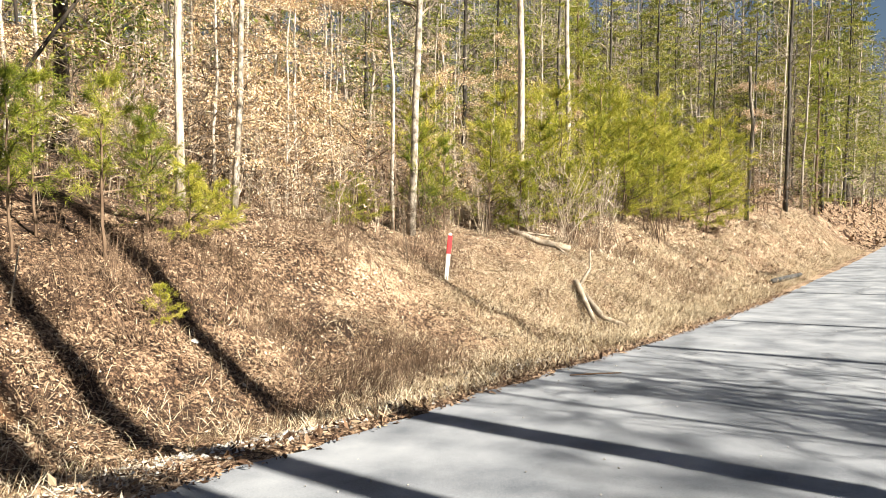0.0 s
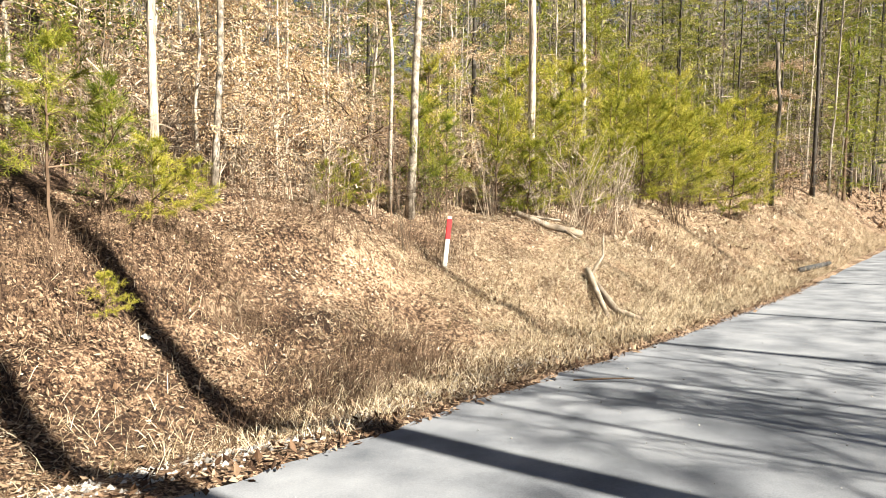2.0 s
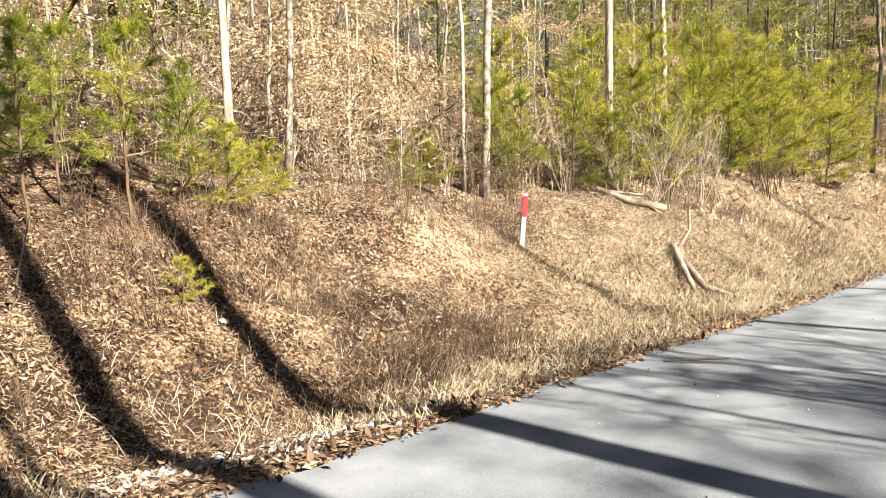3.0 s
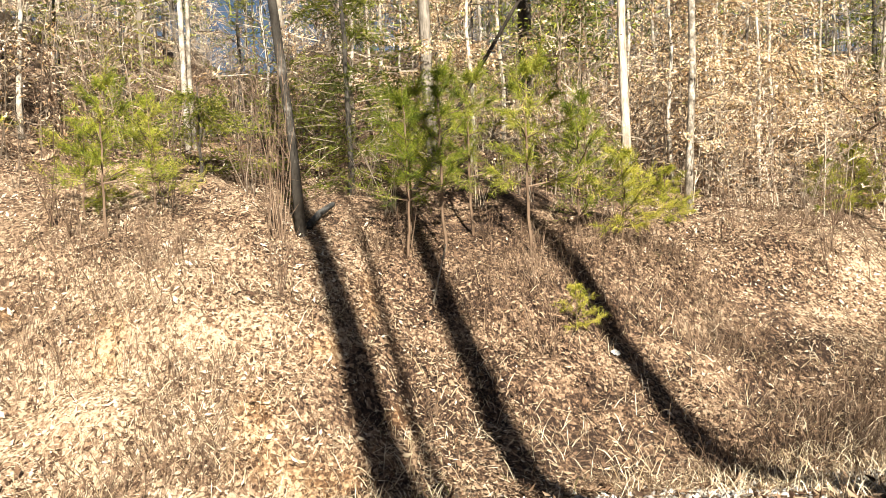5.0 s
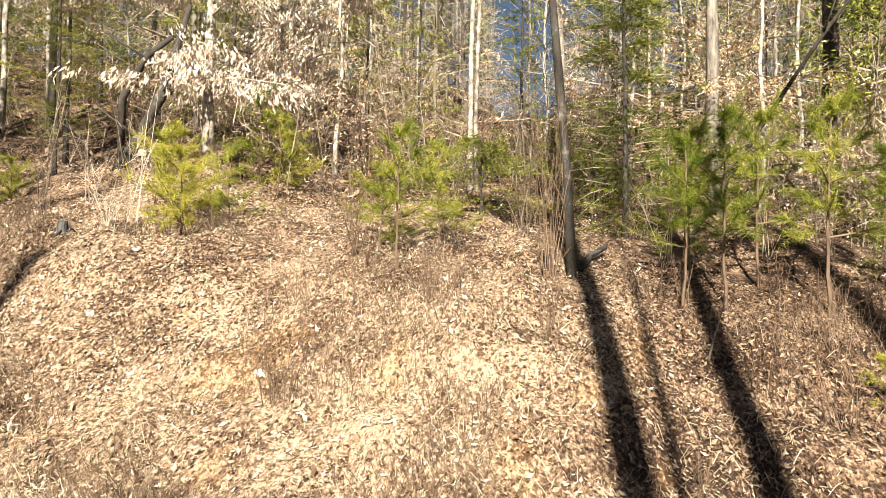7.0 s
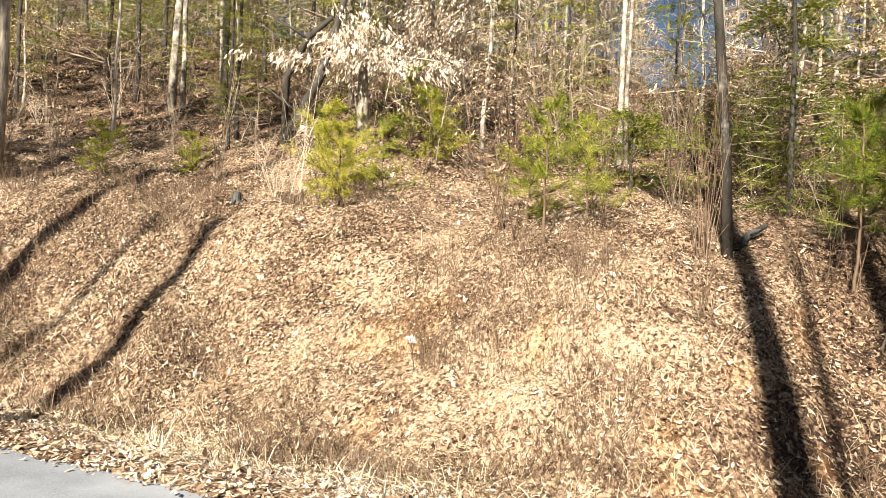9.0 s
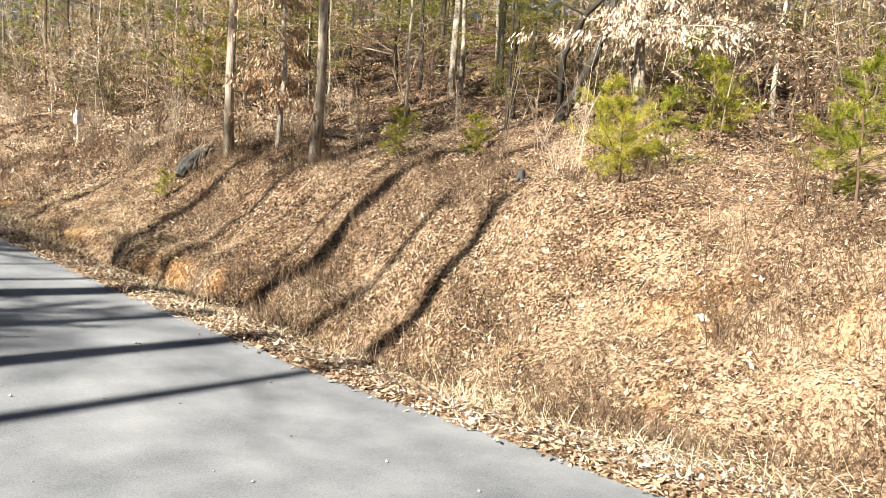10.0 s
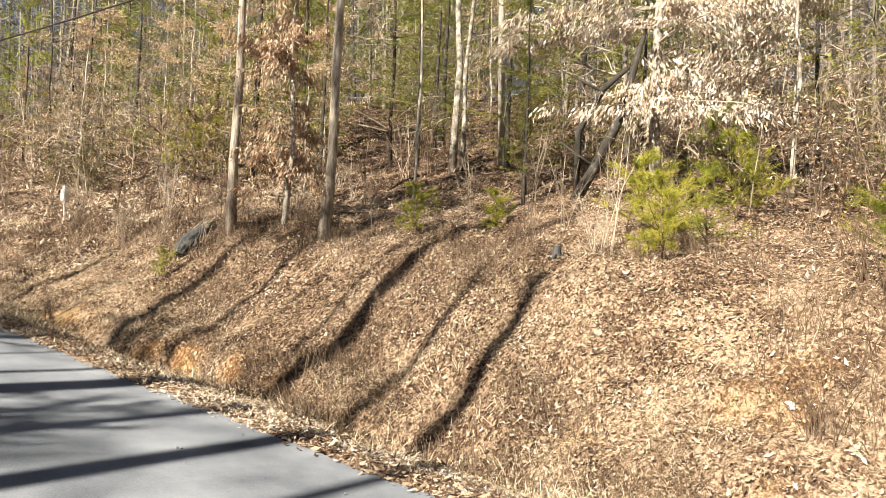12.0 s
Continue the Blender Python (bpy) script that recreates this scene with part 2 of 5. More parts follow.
def road_z(x):
    return np.interp(x, GX, ROAD_Z)


def road_top(x, y):
    """The road's surface: it falls from its crown towards the bank, and a little to the other side."""
    y = np.asarray(y, float)
    return road_z(x) + np.where(y > 0.5, 0.045 * (EDGE - y), 0.1485 - 0.03 * (0.5 - y))


def smooth(t):
    t = np.clip(t, 0, 1)
    return t * t * (3 - 2 * t)


def ground(x, y):
    x, y = np.asarray(x, float), np.asarray(y, float)
    u = np.clip(y - EDGE, 0, 69.8)
    fx, fu = np.clip((x + 90) / 0.25, 0, len(GX) - 1.001), u / 0.1
    ix, iu = fx.astype(int), fu.astype(int)
    tx, tu = fx - ix, fu - iu
    bank = (BANK[ix, iu] * (1 - tx) + BANK[ix + 1, iu] * tx) * (1 - tu) + (BANK[ix, iu + 1] * (1 - tx) + BANK[ix + 1, iu + 1] * tx) * tu
    rough = np.clip(u - 0.2, 0, 1.5) / 1.5
    bank = bank + rough * (0.11 * vnoise(x, y, 1.3, 3) + 0.075 * vnoise(x, y, 0.5, 4) + 0.03 * vnoise(x, y, 0.2, 5))
    cut = np.exp(-((x + 7.2) / 3.6) ** 4) * np.clip(0.75 + 0.9 * vnoise(x, y, 0.9, 6), 0, 1.3)
    bank = bank + 0.3 * cut * (smooth((u - 1.5 - 0.18 * vnoise(x, 0 * x, 0.7, 7)) / 0.24) - np.clip((u - 1.0) / 1.3, 0, 1))
    lumpy = np.clip((-1.5 - x) / 2.0, 0, 1) * np.clip(u - 1.4, 0, 1) * np.clip((6.5 - u) / 2, 0, 1)
    bank = bank + lumpy * (0.1 * vnoise(x + 0.35 * u, 0.35 * y, 0.62, 13) + 0.06 * vnoise(x, y, 0.33, 14))
    bank = bank + np.clip((x - 16) / 4, 0, 1) * np.clip(u - 0.6, 0, 1) * 0.16 * vnoise(x - 0.6 * u, 0.5 * y, 1.5, 15)
    south = np.where(y < -2.4, -0.03 - 0.10 * np.clip(-2.4 - y, 0, 6) - 0.02 * np.clip(-8.4 - y, 0, 60), 0)
    low = np.where(y > EDGE, road_z(x) + bank, np.where(y < -2.4, road_z(x) + 0.06 + south, road_top(x, y) - 0.05))
    return low


# ---- mesh building ----
class Builder:
    """Collects vertices and faces of many small pieces for one mesh."""

    def __init__(self):
        self.v, self.f, self.n = [], [], 0

    def add(self, verts, faces):
        self.v.append(np.asarray(verts, float).reshape(-1, 3))
        self.f.extend([tuple(int(i) + self.n for i in q) for q in faces])
        self.n += len(self.v[-1])

    def tube(self, pts, radii, sides=5, cap=True):
        pts = np.asarray(pts, float)
        k = len(pts)
        d = np.gradient(pts, axis=0)
        d /= np.linalg.norm(d, axis=1)[:, None] + 1e-9
        ref = np.array((1.0, 0, 0)) if abs(d[0][0]) < 0.8 else np.array((0, 1.0, 0))
        a = np.cross(d, ref)
        a /= np.linalg.norm(a, axis=1)[:, None] + 1e-9
        b = np.cross(d, a)
        ang = np.arange(sides) * 2 * math.pi / sides
        ring = pts[:, None, :] + np.asarray(radii)[:, None, None] * (np.cos(ang)[None, :, None] * a[:, None, :] + np.sin(ang)[None, :, None] * b[:, None, :])
        faces = [(i * sides + j, i * sides + (j + 1) % sides, (i + 1) * sides + (j + 1) % sides, (i + 1) * sides + j) for i in range(k - 1) for j in range(sides)]
        if cap:
            faces.append(tuple(range((k - 1) * sides, k * sides)))
            faces.append(tuple(reversed(range(sides))))
        self.add(ring.reshape(-1, 3), faces)

    def leaves(self, base, along, side, length, width, fold=0.3):
        """Folded four-cornered leaves: arrays of places, directions and side directions."""
        base, along, side = (np.asarray(q, float).reshape(-1, 3) for q in (base, along, side))
        length, width = np.broadcast_to(length, len(base))[:, None], np.broadcast_to(width, len(base))[:, None]
        up = np.cross(along, side)
        mid = base + along * length * 0.45
        tip = base + along * length + up * length * np.random.normal(0, 0.12, (len(base), 1))
        q = np.stack([base, mid + side * width / 2 + up * width * fold, tip, mid - side * width / 2 + up * width * fold], 1)
        n = len(base)
        i = np.arange(n)[:, None] * 4 + self.n
        self.v.append(q.reshape(-1, 3))
        self.f.extend(map(tuple, np.concatenate([i + (0, 1, 2), i + (0, 2, 3)]).tolist()))
        self.n += 4 * n

    def blades(self, base, tip, width, bend=None):
        """Thin grass blades or needles, two triangles long."""
        base, tip = np.asarray(base, float).reshape(-1, 3), np.asarray(tip, float).reshape(-1, 3)
        d = tip - base
        s = np.cross(d, np.random.normal(size=d.shape))
        s /= np.linalg.norm(s, axis=1)[:, None] + 1e-9
        w = np.broadcast_to(width, len(base))[:, None]
        mid = base + 0.55 * d + (0 if bend is None else bend)
        q = np.stack([base - s * w / 2, base + s * w / 2, mid + s * w * 0.4, mid - s * w * 0.4, tip], 1)
        i = np.arange(len(base))[:, None] * 5 + self.n
        self.v.append(q.reshape(-1, 3))
        self.f.extend(map(tuple, (i + (0, 1, 2, 3)).tolist()))
        self.f.extend(map(tuple, (i + (3, 2, 4)).tolist()))
        self.n += 5 * len(base)

    def spikes(self, base, tip, width):
        """Single-triangle needles."""
        d = tip - base
        s = np.cross(d, np.random.normal(size=d.shape))
        s /= np.linalg.norm(s, axis=1)[:, None] + 1e-9
        w = np.broadcast_to(width, len(base))[:, None]
        q = np.stack([base - s * w / 2, base + s * w / 2, tip], 1)
        i = np.arange(len(base))[:, None] * 3 + self.n
        self.v.append(q.reshape(-1, 3))
        self.f.extend(map(tuple, (i + (0, 1, 2)).tolist()))
        self.n += 3 * len(base)

    def mesh(self, name, mat, smooth=False):
        me = bpy.data.meshes.new(name)
        me.from_pydata(np.concatenate(self.v) if self.v else [], [], self.f)
        me.materials.append(mat)
        if smooth:
            me.shade_smooth()
        return me


def part(name, made, mat, parent, label="", smooth=False, kind=""):
    """Links a Builder's or bmesh's pieces as one mesh object under a thing."""
    if isinstance(made, Builder):
        me = made.mesh(name, mat, smooth)
    else:
        me = bpy.data.meshes.new(name)
        made.to_mesh(me)
        made.free()
        me.materials.append(mat)
    ob = new(name, me)
    ob.parent = parent
    return tagged(ob, label, kind=kind)


def thing(name, label, category, group="", kind="", at=(0, 0, 0)):
    ob = new(name)
    ob.location = at
    return tagged(ob, label, category, group, kind)


def single(name, made, mat, label, category, group="", kind="", at=(0, 0, 0), smooth=False):
    ob = new(name, made.mesh(name, mat, smooth))
    ob.location = at
    return tagged(ob, label, category, group, kind)


def box(lo, hi, bevel=0.0):
    bm = bmesh.new()
    bmesh.ops.create_cube(bm, size=1)
    for v in bm.verts:
        v.co = Vector([lo[k] + (v.co[k] + 0.5) * (hi[k] - lo[k]) for k in range(3)])
    if bevel:
        bmesh.ops.bevel(bm, geom=bm.edges[:], offset=bevel, segments=2, affect="EDGES")
    return bm


RNG = np.random.RandomState(11)


def unit(v):
    v = np.asarray(v, float)
    return v / (np.linalg.norm(v, axis=-1, keepdims=True) + 1e-9)


def spot(x, y, dip=0.0):
    return (x, y, float(ground(x, y)) - dip)


# ---- ground and road ----
xs = np.unique(np.concatenate([np.arange(-20, 20, 0.14), np.arange(20, 45, 0.4), np.arange(-45, -20, 0.3), np.geomspace(45, 900, 26), -np.geomspace(45, 900, 26)]))
ys = np.unique(np.concatenate([np.arange(3.0, 11, 0.12), np.arange(11, 28, 0.4), np.geomspace(28, 900, 28), np.arange(-3.2, 3.0, 0.6), -np.geomspace(3.2, 900, 30)]))
gx, gy = np.meshgrid(xs, ys, indexing="ij")
gz = ground(gx, gy)
g = Builder()
nx, ny = len(xs), len(ys)
ii = (np.arange(nx - 1)[:, None] * ny + np.arange(ny - 1)[None, :]).reshape(-1, 1)
g.add(np.stack([gx, gy, gz], -1).reshape(-1, 3), (ii + (0, ny, ny + 1, 1)).tolist())
floor = single("ground", g, M_SOIL, "leaf-strewn clay bank and wooded hillside beside the road", "ground", kind="structure", smooth=True)


def bare_clay(x, y):
    """How much of the soil shows as raw clay: on the cut foot of the bank and in worn patches above it."""
    u = y - EDGE
    cut = np.exp(-((u - 1.66) / 0.3) ** 2) * np.clip(1.3 * vnoise(x, y, 0.8, 61) + 1.25 * np.exp(-((x + 8.0) / 1.7) ** 2) + 0.35, 0, 0.95) * np.clip((-3.0 - x) / 1.5, 0, 1)
    worn = np.clip(3.0 * vnoise(x, y, 0.55, 62) - 1.3, 0, 0.36) * (u > 1.5) * (u < 4.6) * (x > -2.8) * (x < 2.2)
    cut = cut * np.clip(0.65 + 1.2 * vnoise(x, y, 0.28, 63), 0, 1)
    return np.clip(cut + worn, 0, 1) * (u > 0.6)


mask = floor.data.attributes.new("bare_clay", "FLOAT", "POINT")
mask.data.foreach_set("value", bare_clay(gx, gy).reshape(-1).astype(np.float32))

# old brown leaves lie deeper below the pines and along the rising side
mask = floor.data.attributes.new("brown_leaves", "FLOAT", "POINT")
deep = np.exp(-((gx - 4.6) / 3.0) ** 4) * np.clip((gy - 4.6) / 0.8, 0, 1) + 0.15 * np.clip((-5.0 - gx) / 3, 0, 1) + 0.6 * np.clip((gy - 10.5) / 2, 0, 1)
deep -= 0.6 * np.exp(-((gx + 0.6) / 2.0) ** 4) * np.clip((9.0 - gy) / 1.5, 0, 1) + 0.5 * np.clip((gx - 8) / 1.5, 0, 1) * np.clip((9.0 - gy) / 1.5, 0, 1)
mask.data.foreach_set("value", np.clip(deep + 0.5 * vnoise(gx, gy, 1.2, 64), -0.7, 1.2).reshape(-1).astype(np.float32))

rx = np.concatenate([np.arange(-85, -20, 1.0), np.arange(-20, 25, 0.1), np.arange(25, 118, 1.0)])
ry = np.array([-2.4, -1.6, -0.8, 0.0, 0.5, 1.0, 1.6, 2.2, 2.8, 3.3, 3.62, 3.8])
rgx, rgy = np.meshgrid(rx, ry, indexing="ij")
rgy = rgy + (rgy > 3.7) * (0.05 * vnoise(rgx, 0 * rgx, 0.5, 8) + 0.025 * vnoise(rgx, 0 * rgx, 0.15, 9)) - (rgy < -2.3) * 0.05 * vnoise(rgx, 0 * rgx, 0.5, 10)
rgz = road_top(rgx, rgy) + 0.006 * vnoise(rgx, rgy, 0.9, 12) * (rgy < 3.7)
r = Builder()
n = len(ry)
ii = (np.arange(len(rx) - 1)[:, None] * n + np.arange(n - 1)[None, :]).reshape(-1, 1)
r.add(np.stack([rgx, rgy, rgz], -1).reshape(-1, 3), (ii + (0, n, n + 1, 1)).tolist())
for row, flip in ((n - 1, False), (0, True)):
    top = np.stack([rgx[:, row], rgy[:, row], rgz[:, row]], -1)
    low = top + (0, 0.03 if not flip else -0.03, -0.12)
    k = len(top)
    r.add(np.concatenate([top, low]), [((i, i + 1, k + i + 1, k + i) if not flip else (i + 1, i, k + i, k + i + 1)) for i in range(k - 1)])
single("road", r, M_ROAD, "weathered pale grey asphalt country road without markings", "road", kind="structure", smooth=True)


# ---- trees ----
def stem(h, r0, r1, lean, wob, seed, segs=12):
    """The line and radii of a trunk: leaning, slightly crooked, flared at the foot."""
    q = np.random.RandomState(seed)
    t = np.linspace(0, 1, segs)
    bend = np.cumsum(q.normal(0, wob, (segs, 2)), axis=0) * (t[:, None] > 0)
    pts = np.stack([lean[0] * h * t + bend[:, 0], lean[1] * h * t + bend[:, 1], h * t - 0.15 * (t == 0)], 1)
    rad = (r1 + (r0 - r1) * (1 - t) ** 0.8) * (1 + q.normal(0, 0.05, segs)) + 0.3 * r0 * np.exp(-t * h / 0.25)
    return pts, rad


def limbs(q, pts, rad, first, count, length, rise, droop, mb, sides=3, forks=5, fat=1.0, flat=1.0):
    """Branches along a trunk, each with forking twigs. Returns twig points and directions."""
    h = pts[-1][2]
    ends, b2, t2, b3, t3 = [], [], [], [], []
    for _ in range(count):
        z = h * (first + (1 - first) * q.uniform(0, 1) ** 1.15)
        i = np.searchsorted(pts[:, 2], z).clip(1, len(pts) - 1)
        f = (z - pts[i - 1][2]) / (pts[i][2] - pts[i - 1][2])
        p = pts[i - 1] * (1 - f) + pts[i] * f
        rr = (rad[i - 1] * (1 - f) + rad[i] * f)
        a = q.uniform(0, 2 * math.pi)
        ln = length * (1.15 - 0.75 * z / h) * q.uniform(0.5, 1.15)
        level = min(1.0, 3 * flat)
        d = unit((math.cos(a), math.sin(a), rise + q.normal(0, 0.15) * level))
        line = [p]
        for s in range(4):
            d = unit(d + q.normal(0, 0.15, 3) * (1, 1, level) + (0, 0, -droop * s / 4))
            line.append(line[-1] + d * ln / 4)
        line = np.array(line)
        if sides:
            mb.tube(line, np.linspace(min(0.45 * rr, 0.008 + ln * 0.009, 0.026), 0.004, 5), sides, False)
        else:
            mb.blades(line[(0, 2), :], line[(2, 4), :], 0.014 * fat)
        for s in range(forks):
            j = q.randint(0, 4)
            b = line[j] + (line[j + 1] - line[j]) * q.uniform(0.2, 1)
            dd = unit(unit(line[j + 1] - line[j]) + q.normal(0, 0.5, 3) * (1, 1, flat))
            ll = ln * q.uniform(0.2, 0.5)
            m = b + dd * ll * 0.5
            e = m + unit(dd + q.normal(0, 0.3, 3) + (0, 0, -droop * 0.6)) * ll * 0.5
            b2.append(b)
            t2.append(e)
            ends += [(m, dd), (e, dd)]
            for _ in range(3):
                d3 = unit(dd + q.normal(0, 0.6, 3) * (1, 1, flat))
                o = b + (e - b) * q.uniform(0.2, 0.95)
                e3 = o + d3 * ll * q.uniform(0.3, 0.65)
                b3.append(o)
                t3.append(e3)
                ends.append((e3, d3))
    mb.blades(np.array(b2), np.array(t2), 0.011 * fat, q.normal(0, 0.015, (len(b2), 3)))
    mb.spikes(np.array(b3), np.array(t3), 0.008 * fat)
    return ends


def bare_tree(name, label, h, r0, lean=(0, 0), bark=None, seed=1, first=0.3, count=26, length=2.4, rise=0.5, wob=0.03, group="trees of the wood", top=0.25, category="tree", forks=5, fat=1.0, sides=3):
    q = np.random.RandomState(seed)
    t = thing(name, label, category, group)
    pts, rad = stem(h, 0.78 * r0, 0.78 * r0 * top, lean, wob, seed)
    b = Builder()
    b.tube(pts, rad, 9)
    part("trunk", b, bark or M_BARK, t, smooth=True)
    if count:
        b = Builder()
        limbs(q, pts, rad, first, count, length, rise, 0.1, b, sides, forks, fat)
        part("crown", b, M_TWIG, t, kind="stuff")
    return t


def hanging(q, ends, per, size, spread=0.12, drop=0.9):
    """Dead leaves hanging along twigs."""
    b = Builder()
    pos, along, side = [], [], []
    for p, d in ends:
        for _ in range(per):
            pos.append(p + d * q.uniform(-0.25, 0.08) + q.normal(0, spread * 0.4, 3))
            along.append(unit(np.array((d[0] * 0.5, d[1] * 0.5, -drop)) + q.normal(0, 0.3, 3)))
            side.append(q.normal(size=3))
    along = np.array(along)
    side = unit(np.cross(along, np.array(side)))
    b.leaves(pos, along, side, q.uniform(0.75, 1.3, len(pos)) * size, q.uniform(0.28, 0.45, len(pos)) * size, 0.25)
    return b


def beech(name, label, h, r0, seed, count=24, length=1.8, first=0.12, per=3, size=0.085, rise=0.12, leaf=None, bark=None, group="young beeches with dead leaves", lean=(0, 0), forks=5, flat=0.25, drop=0.9):
    q = np.random.RandomState(seed)
    t = thing(name, label, "tree", group)
    pts, rad = stem(h, r0, r0 * 0.2, lean, 0.03, seed)
    b = Builder()
    b.tube(pts, rad, 8)
    part("trunk", b, bark or M_PALE, t, smooth=True)
    b = Builder()
    ends = limbs(q, pts, rad, first, count, length, rise, 0.12, b, forks=forks, flat=flat)
    part("crown", b, M_TWIG, t, kind="stuff")
    part("dry_foliage", hanging(q, ends, per, size, 0.12, drop), leaf or M_BEECH, t, "dry pale leaves still hanging", kind="stuff")
    return t


def tufts(q, b, tips, per, length, width):
    """Bunches of needles round the ends of twigs."""
    base, tip = [], []
    for p, d in tips:
        k = unit(d + q.normal(0, 0.75, (per, 3)))
        o = p + d * q.uniform(-0.14, 0.02, (per, 1))
        base.append(o)
        tip.append(o + k * length * q.uniform(0.6, 1.15, (per, 1)))
    b.spikes(np.concatenate(base), np.concatenate(tip), width)


def pine(name, label, h, seed, whorls=7, reach=0.75, per=14, needle=0.115, mat=None, first=0.15, group="pine saplings on the bank", width=0.0068, lean=(0, 0), r0=None):
    """A pine: whorls of rising limbs on a thin stem, needles in brushes at the ends."""
    q = np.random.RandomState(seed)
    t = thing(name, label, "pine", group)
    r0 = r0 or 0.008 + 0.005 * h
    pts, rad = stem(h, r0, 0.006, lean, 0.012, seed)
    b = Builder()
    b.tube(pts, rad, 6)
    twig_a, twig_b = [], []
    tips = [(pts[-1], np.array((0, 0, 1.0))), (pts[-2], np.array((0.0, 0, 1.0)))]
    for w in range(whorls):
        f = first + (1 - first) * (w + q.uniform(-0.2, 0.2)) / whorls
        i = min(int(f * (len(pts) - 1)), len(pts) - 2)
        p = pts[i] + (pts[i + 1] - pts[i]) * (f * (len(pts) - 1) - i)
        for s in range(q.randint(4, 7)):
            a = q.uniform(0, 2 * math.pi)
            ln = reach * (1.1 - 0.8 * f) * q.uniform(0.4, 1.3)
            d = unit((math.cos(a), math.sin(a), q.normal(0.15, 0.15) + 0.5 * f))
            line = [p]
            for _ in range(4):
                d = unit(d + q.normal(0, 0.12, 3) + (0, 0, 0.05))
                line.append(line[-1] + d * ln / 4)
            b.tube(line, np.linspace(0.004 + 0.006 * ln, 0.003, 5), 3, False)
            tips += [(line[j] + (line[min(j + 1, 4)] - line[j]) * q.uniform(0, 1), d) for j in (2, 3, 4, 4)]
            for _ in range(6):
                j = q.randint(1, 4)
                dd = unit(d + q.normal(0, 0.6, 3))
                e = line[j] + dd * ln * q.uniform(0.2, 0.4)
                twig_a.append(line[j])
                twig_b.append(e)
                tips += [(e, dd), (line[j] + (e - line[j]) * 0.7, dd), (line[j] + (e - line[j]) * 0.4, dd)]
    b.spikes(np.array(twig_a), np.array(twig_b), 0.008)
    part("stem", b, M_STEM, t)
    b = Builder()
    tufts(q, b, tips, per, needle, width)
    part("foliage", b, mat or M_NEEDLE, t, kind="stuff")
    return t


def fir(name, label, h, seed, reach=1.2, mat=None, first=0.1, group="hemlocks", tiers=22, steps=14, per=9, needle=0.05, width=0.014):
    """A hemlock: level limbs with flat sprays of short needles."""
    q = np.random.RandomState(seed)
    t = thing(name, label, "hemlock", group)
    pts, rad = stem(h, 0.014 + 0.006 * h, 0.006, (0, 0), 0.02, seed)
    b = Builder()
    b.tube(pts, rad, 7)
    part("trunk", b, M_SHADED_LICHEN, t, smooth=True)
    b, base, tip = Builder(), [], []
    for w in range(tiers * 3):
        f = first + (1 - first) * q.uniform(0, 1)
        p = np.array([np.interp(f * h, pts[:, 2], pts[:, k]) for k in range(3)])
        a = q.uniform(0, 2 * math.pi)
        ln = reach * (1.12 - f) * q.uniform(0.6, 1.1)
        d = unit((math.cos(a), math.sin(a), q.normal(0.15, 0.16)))
        s = np.array((-d[1], d[0], 0))
        k = np.linspace(0.15, 1, steps)
        line = p + k[:, None] * ln * d + np.stack([0 * k, 0 * k, q.uniform(-0.4, 0.02) * ln * k ** 2], 1)
        b.tube(line[:: steps // 3], np.linspace(0.008, 0.002, len(line[:: steps // 3])), 3, False)
        for c in line:
            for sg in (-1, 1):
                o = c + q.normal(0, 0.01, 3)
                e = o + (s * sg + d * 0.5) * ln * 0.22 * q.uniform(0.4, 1.1) + (0, 0, q.normal(-0.02, 0.06))
                m = np.linspace(0, 1, per)[:, None]
                pp = o + (e - o) * m
                base.append(pp)
                tip.append(pp + unit(d + q.normal(0, 0.5, (per, 3))) * needle)
    part("limbwork", b, M_TWIG, t, kind="stuff")
    b = Builder()
    b.spikes(np.concatenate(base), np.concatenate(tip), width)
    part("foliage", b, mat or M_FIR, t, kind="stuff")
    return t


def shrub(name, label, h, seed, stems=9, mat=None, spread=0.35, group="bare shrubs", twigs=4, r=0.006, category="shrub"):
    """Thin stems from one foot, with side twigs."""
    q = np.random.RandomState(seed)
    b = Builder()
    for _ in range(stems):
        a = q.uniform(0, 2 * math.pi)
        d = unit((math.cos(a) * spread * q.uniform(0.1, 1), math.sin(a) * spread * q.uniform(0.1, 1), 1))
        o = np.array((q.normal(0, 0.05), q.normal(0, 0.05), -0.05))
        line = [o]
        hh = h * q.uniform(0.5, 1.05)
        for _ in range(5):
            d = unit(d + q.normal(0, 0.09, 3))
            line.append(line[-1] + d * hh / 5)
        b.tube(line, np.linspace(r, r * 0.3, 6), 3, False)
        for _ in range(twigs):
            j = q.randint(2, 5)
            dd = unit(d + q.normal(0, 0.6, 3))
            e = line[j] + dd * hh * q.uniform(0.12, 0.3)
            b.tube([line[j], e], (r * 0.5, r * 0.25), 3, False)
            e2 = line[j] + (e - line[j]) * 0.5 + unit(dd + q.normal(0, 0.6, 3)) * hh * 0.1
            b.tube([line[j] + (e - line[j]) * 0.5, e2], (r * 0.35, r * 0.2), 3, False)
    return single(name, b, mat or M_STEM, label, category, group)


def put(ob, x, y, dip=0.0, turn=0.0, size=1.0, lean=(0, 0)):
    ob.matrix_basis = pose(*spot(x, y, dip), lean[0], lean[1], turn) @ Matrix.Diagonal((size, size, size, 1))
    return ob


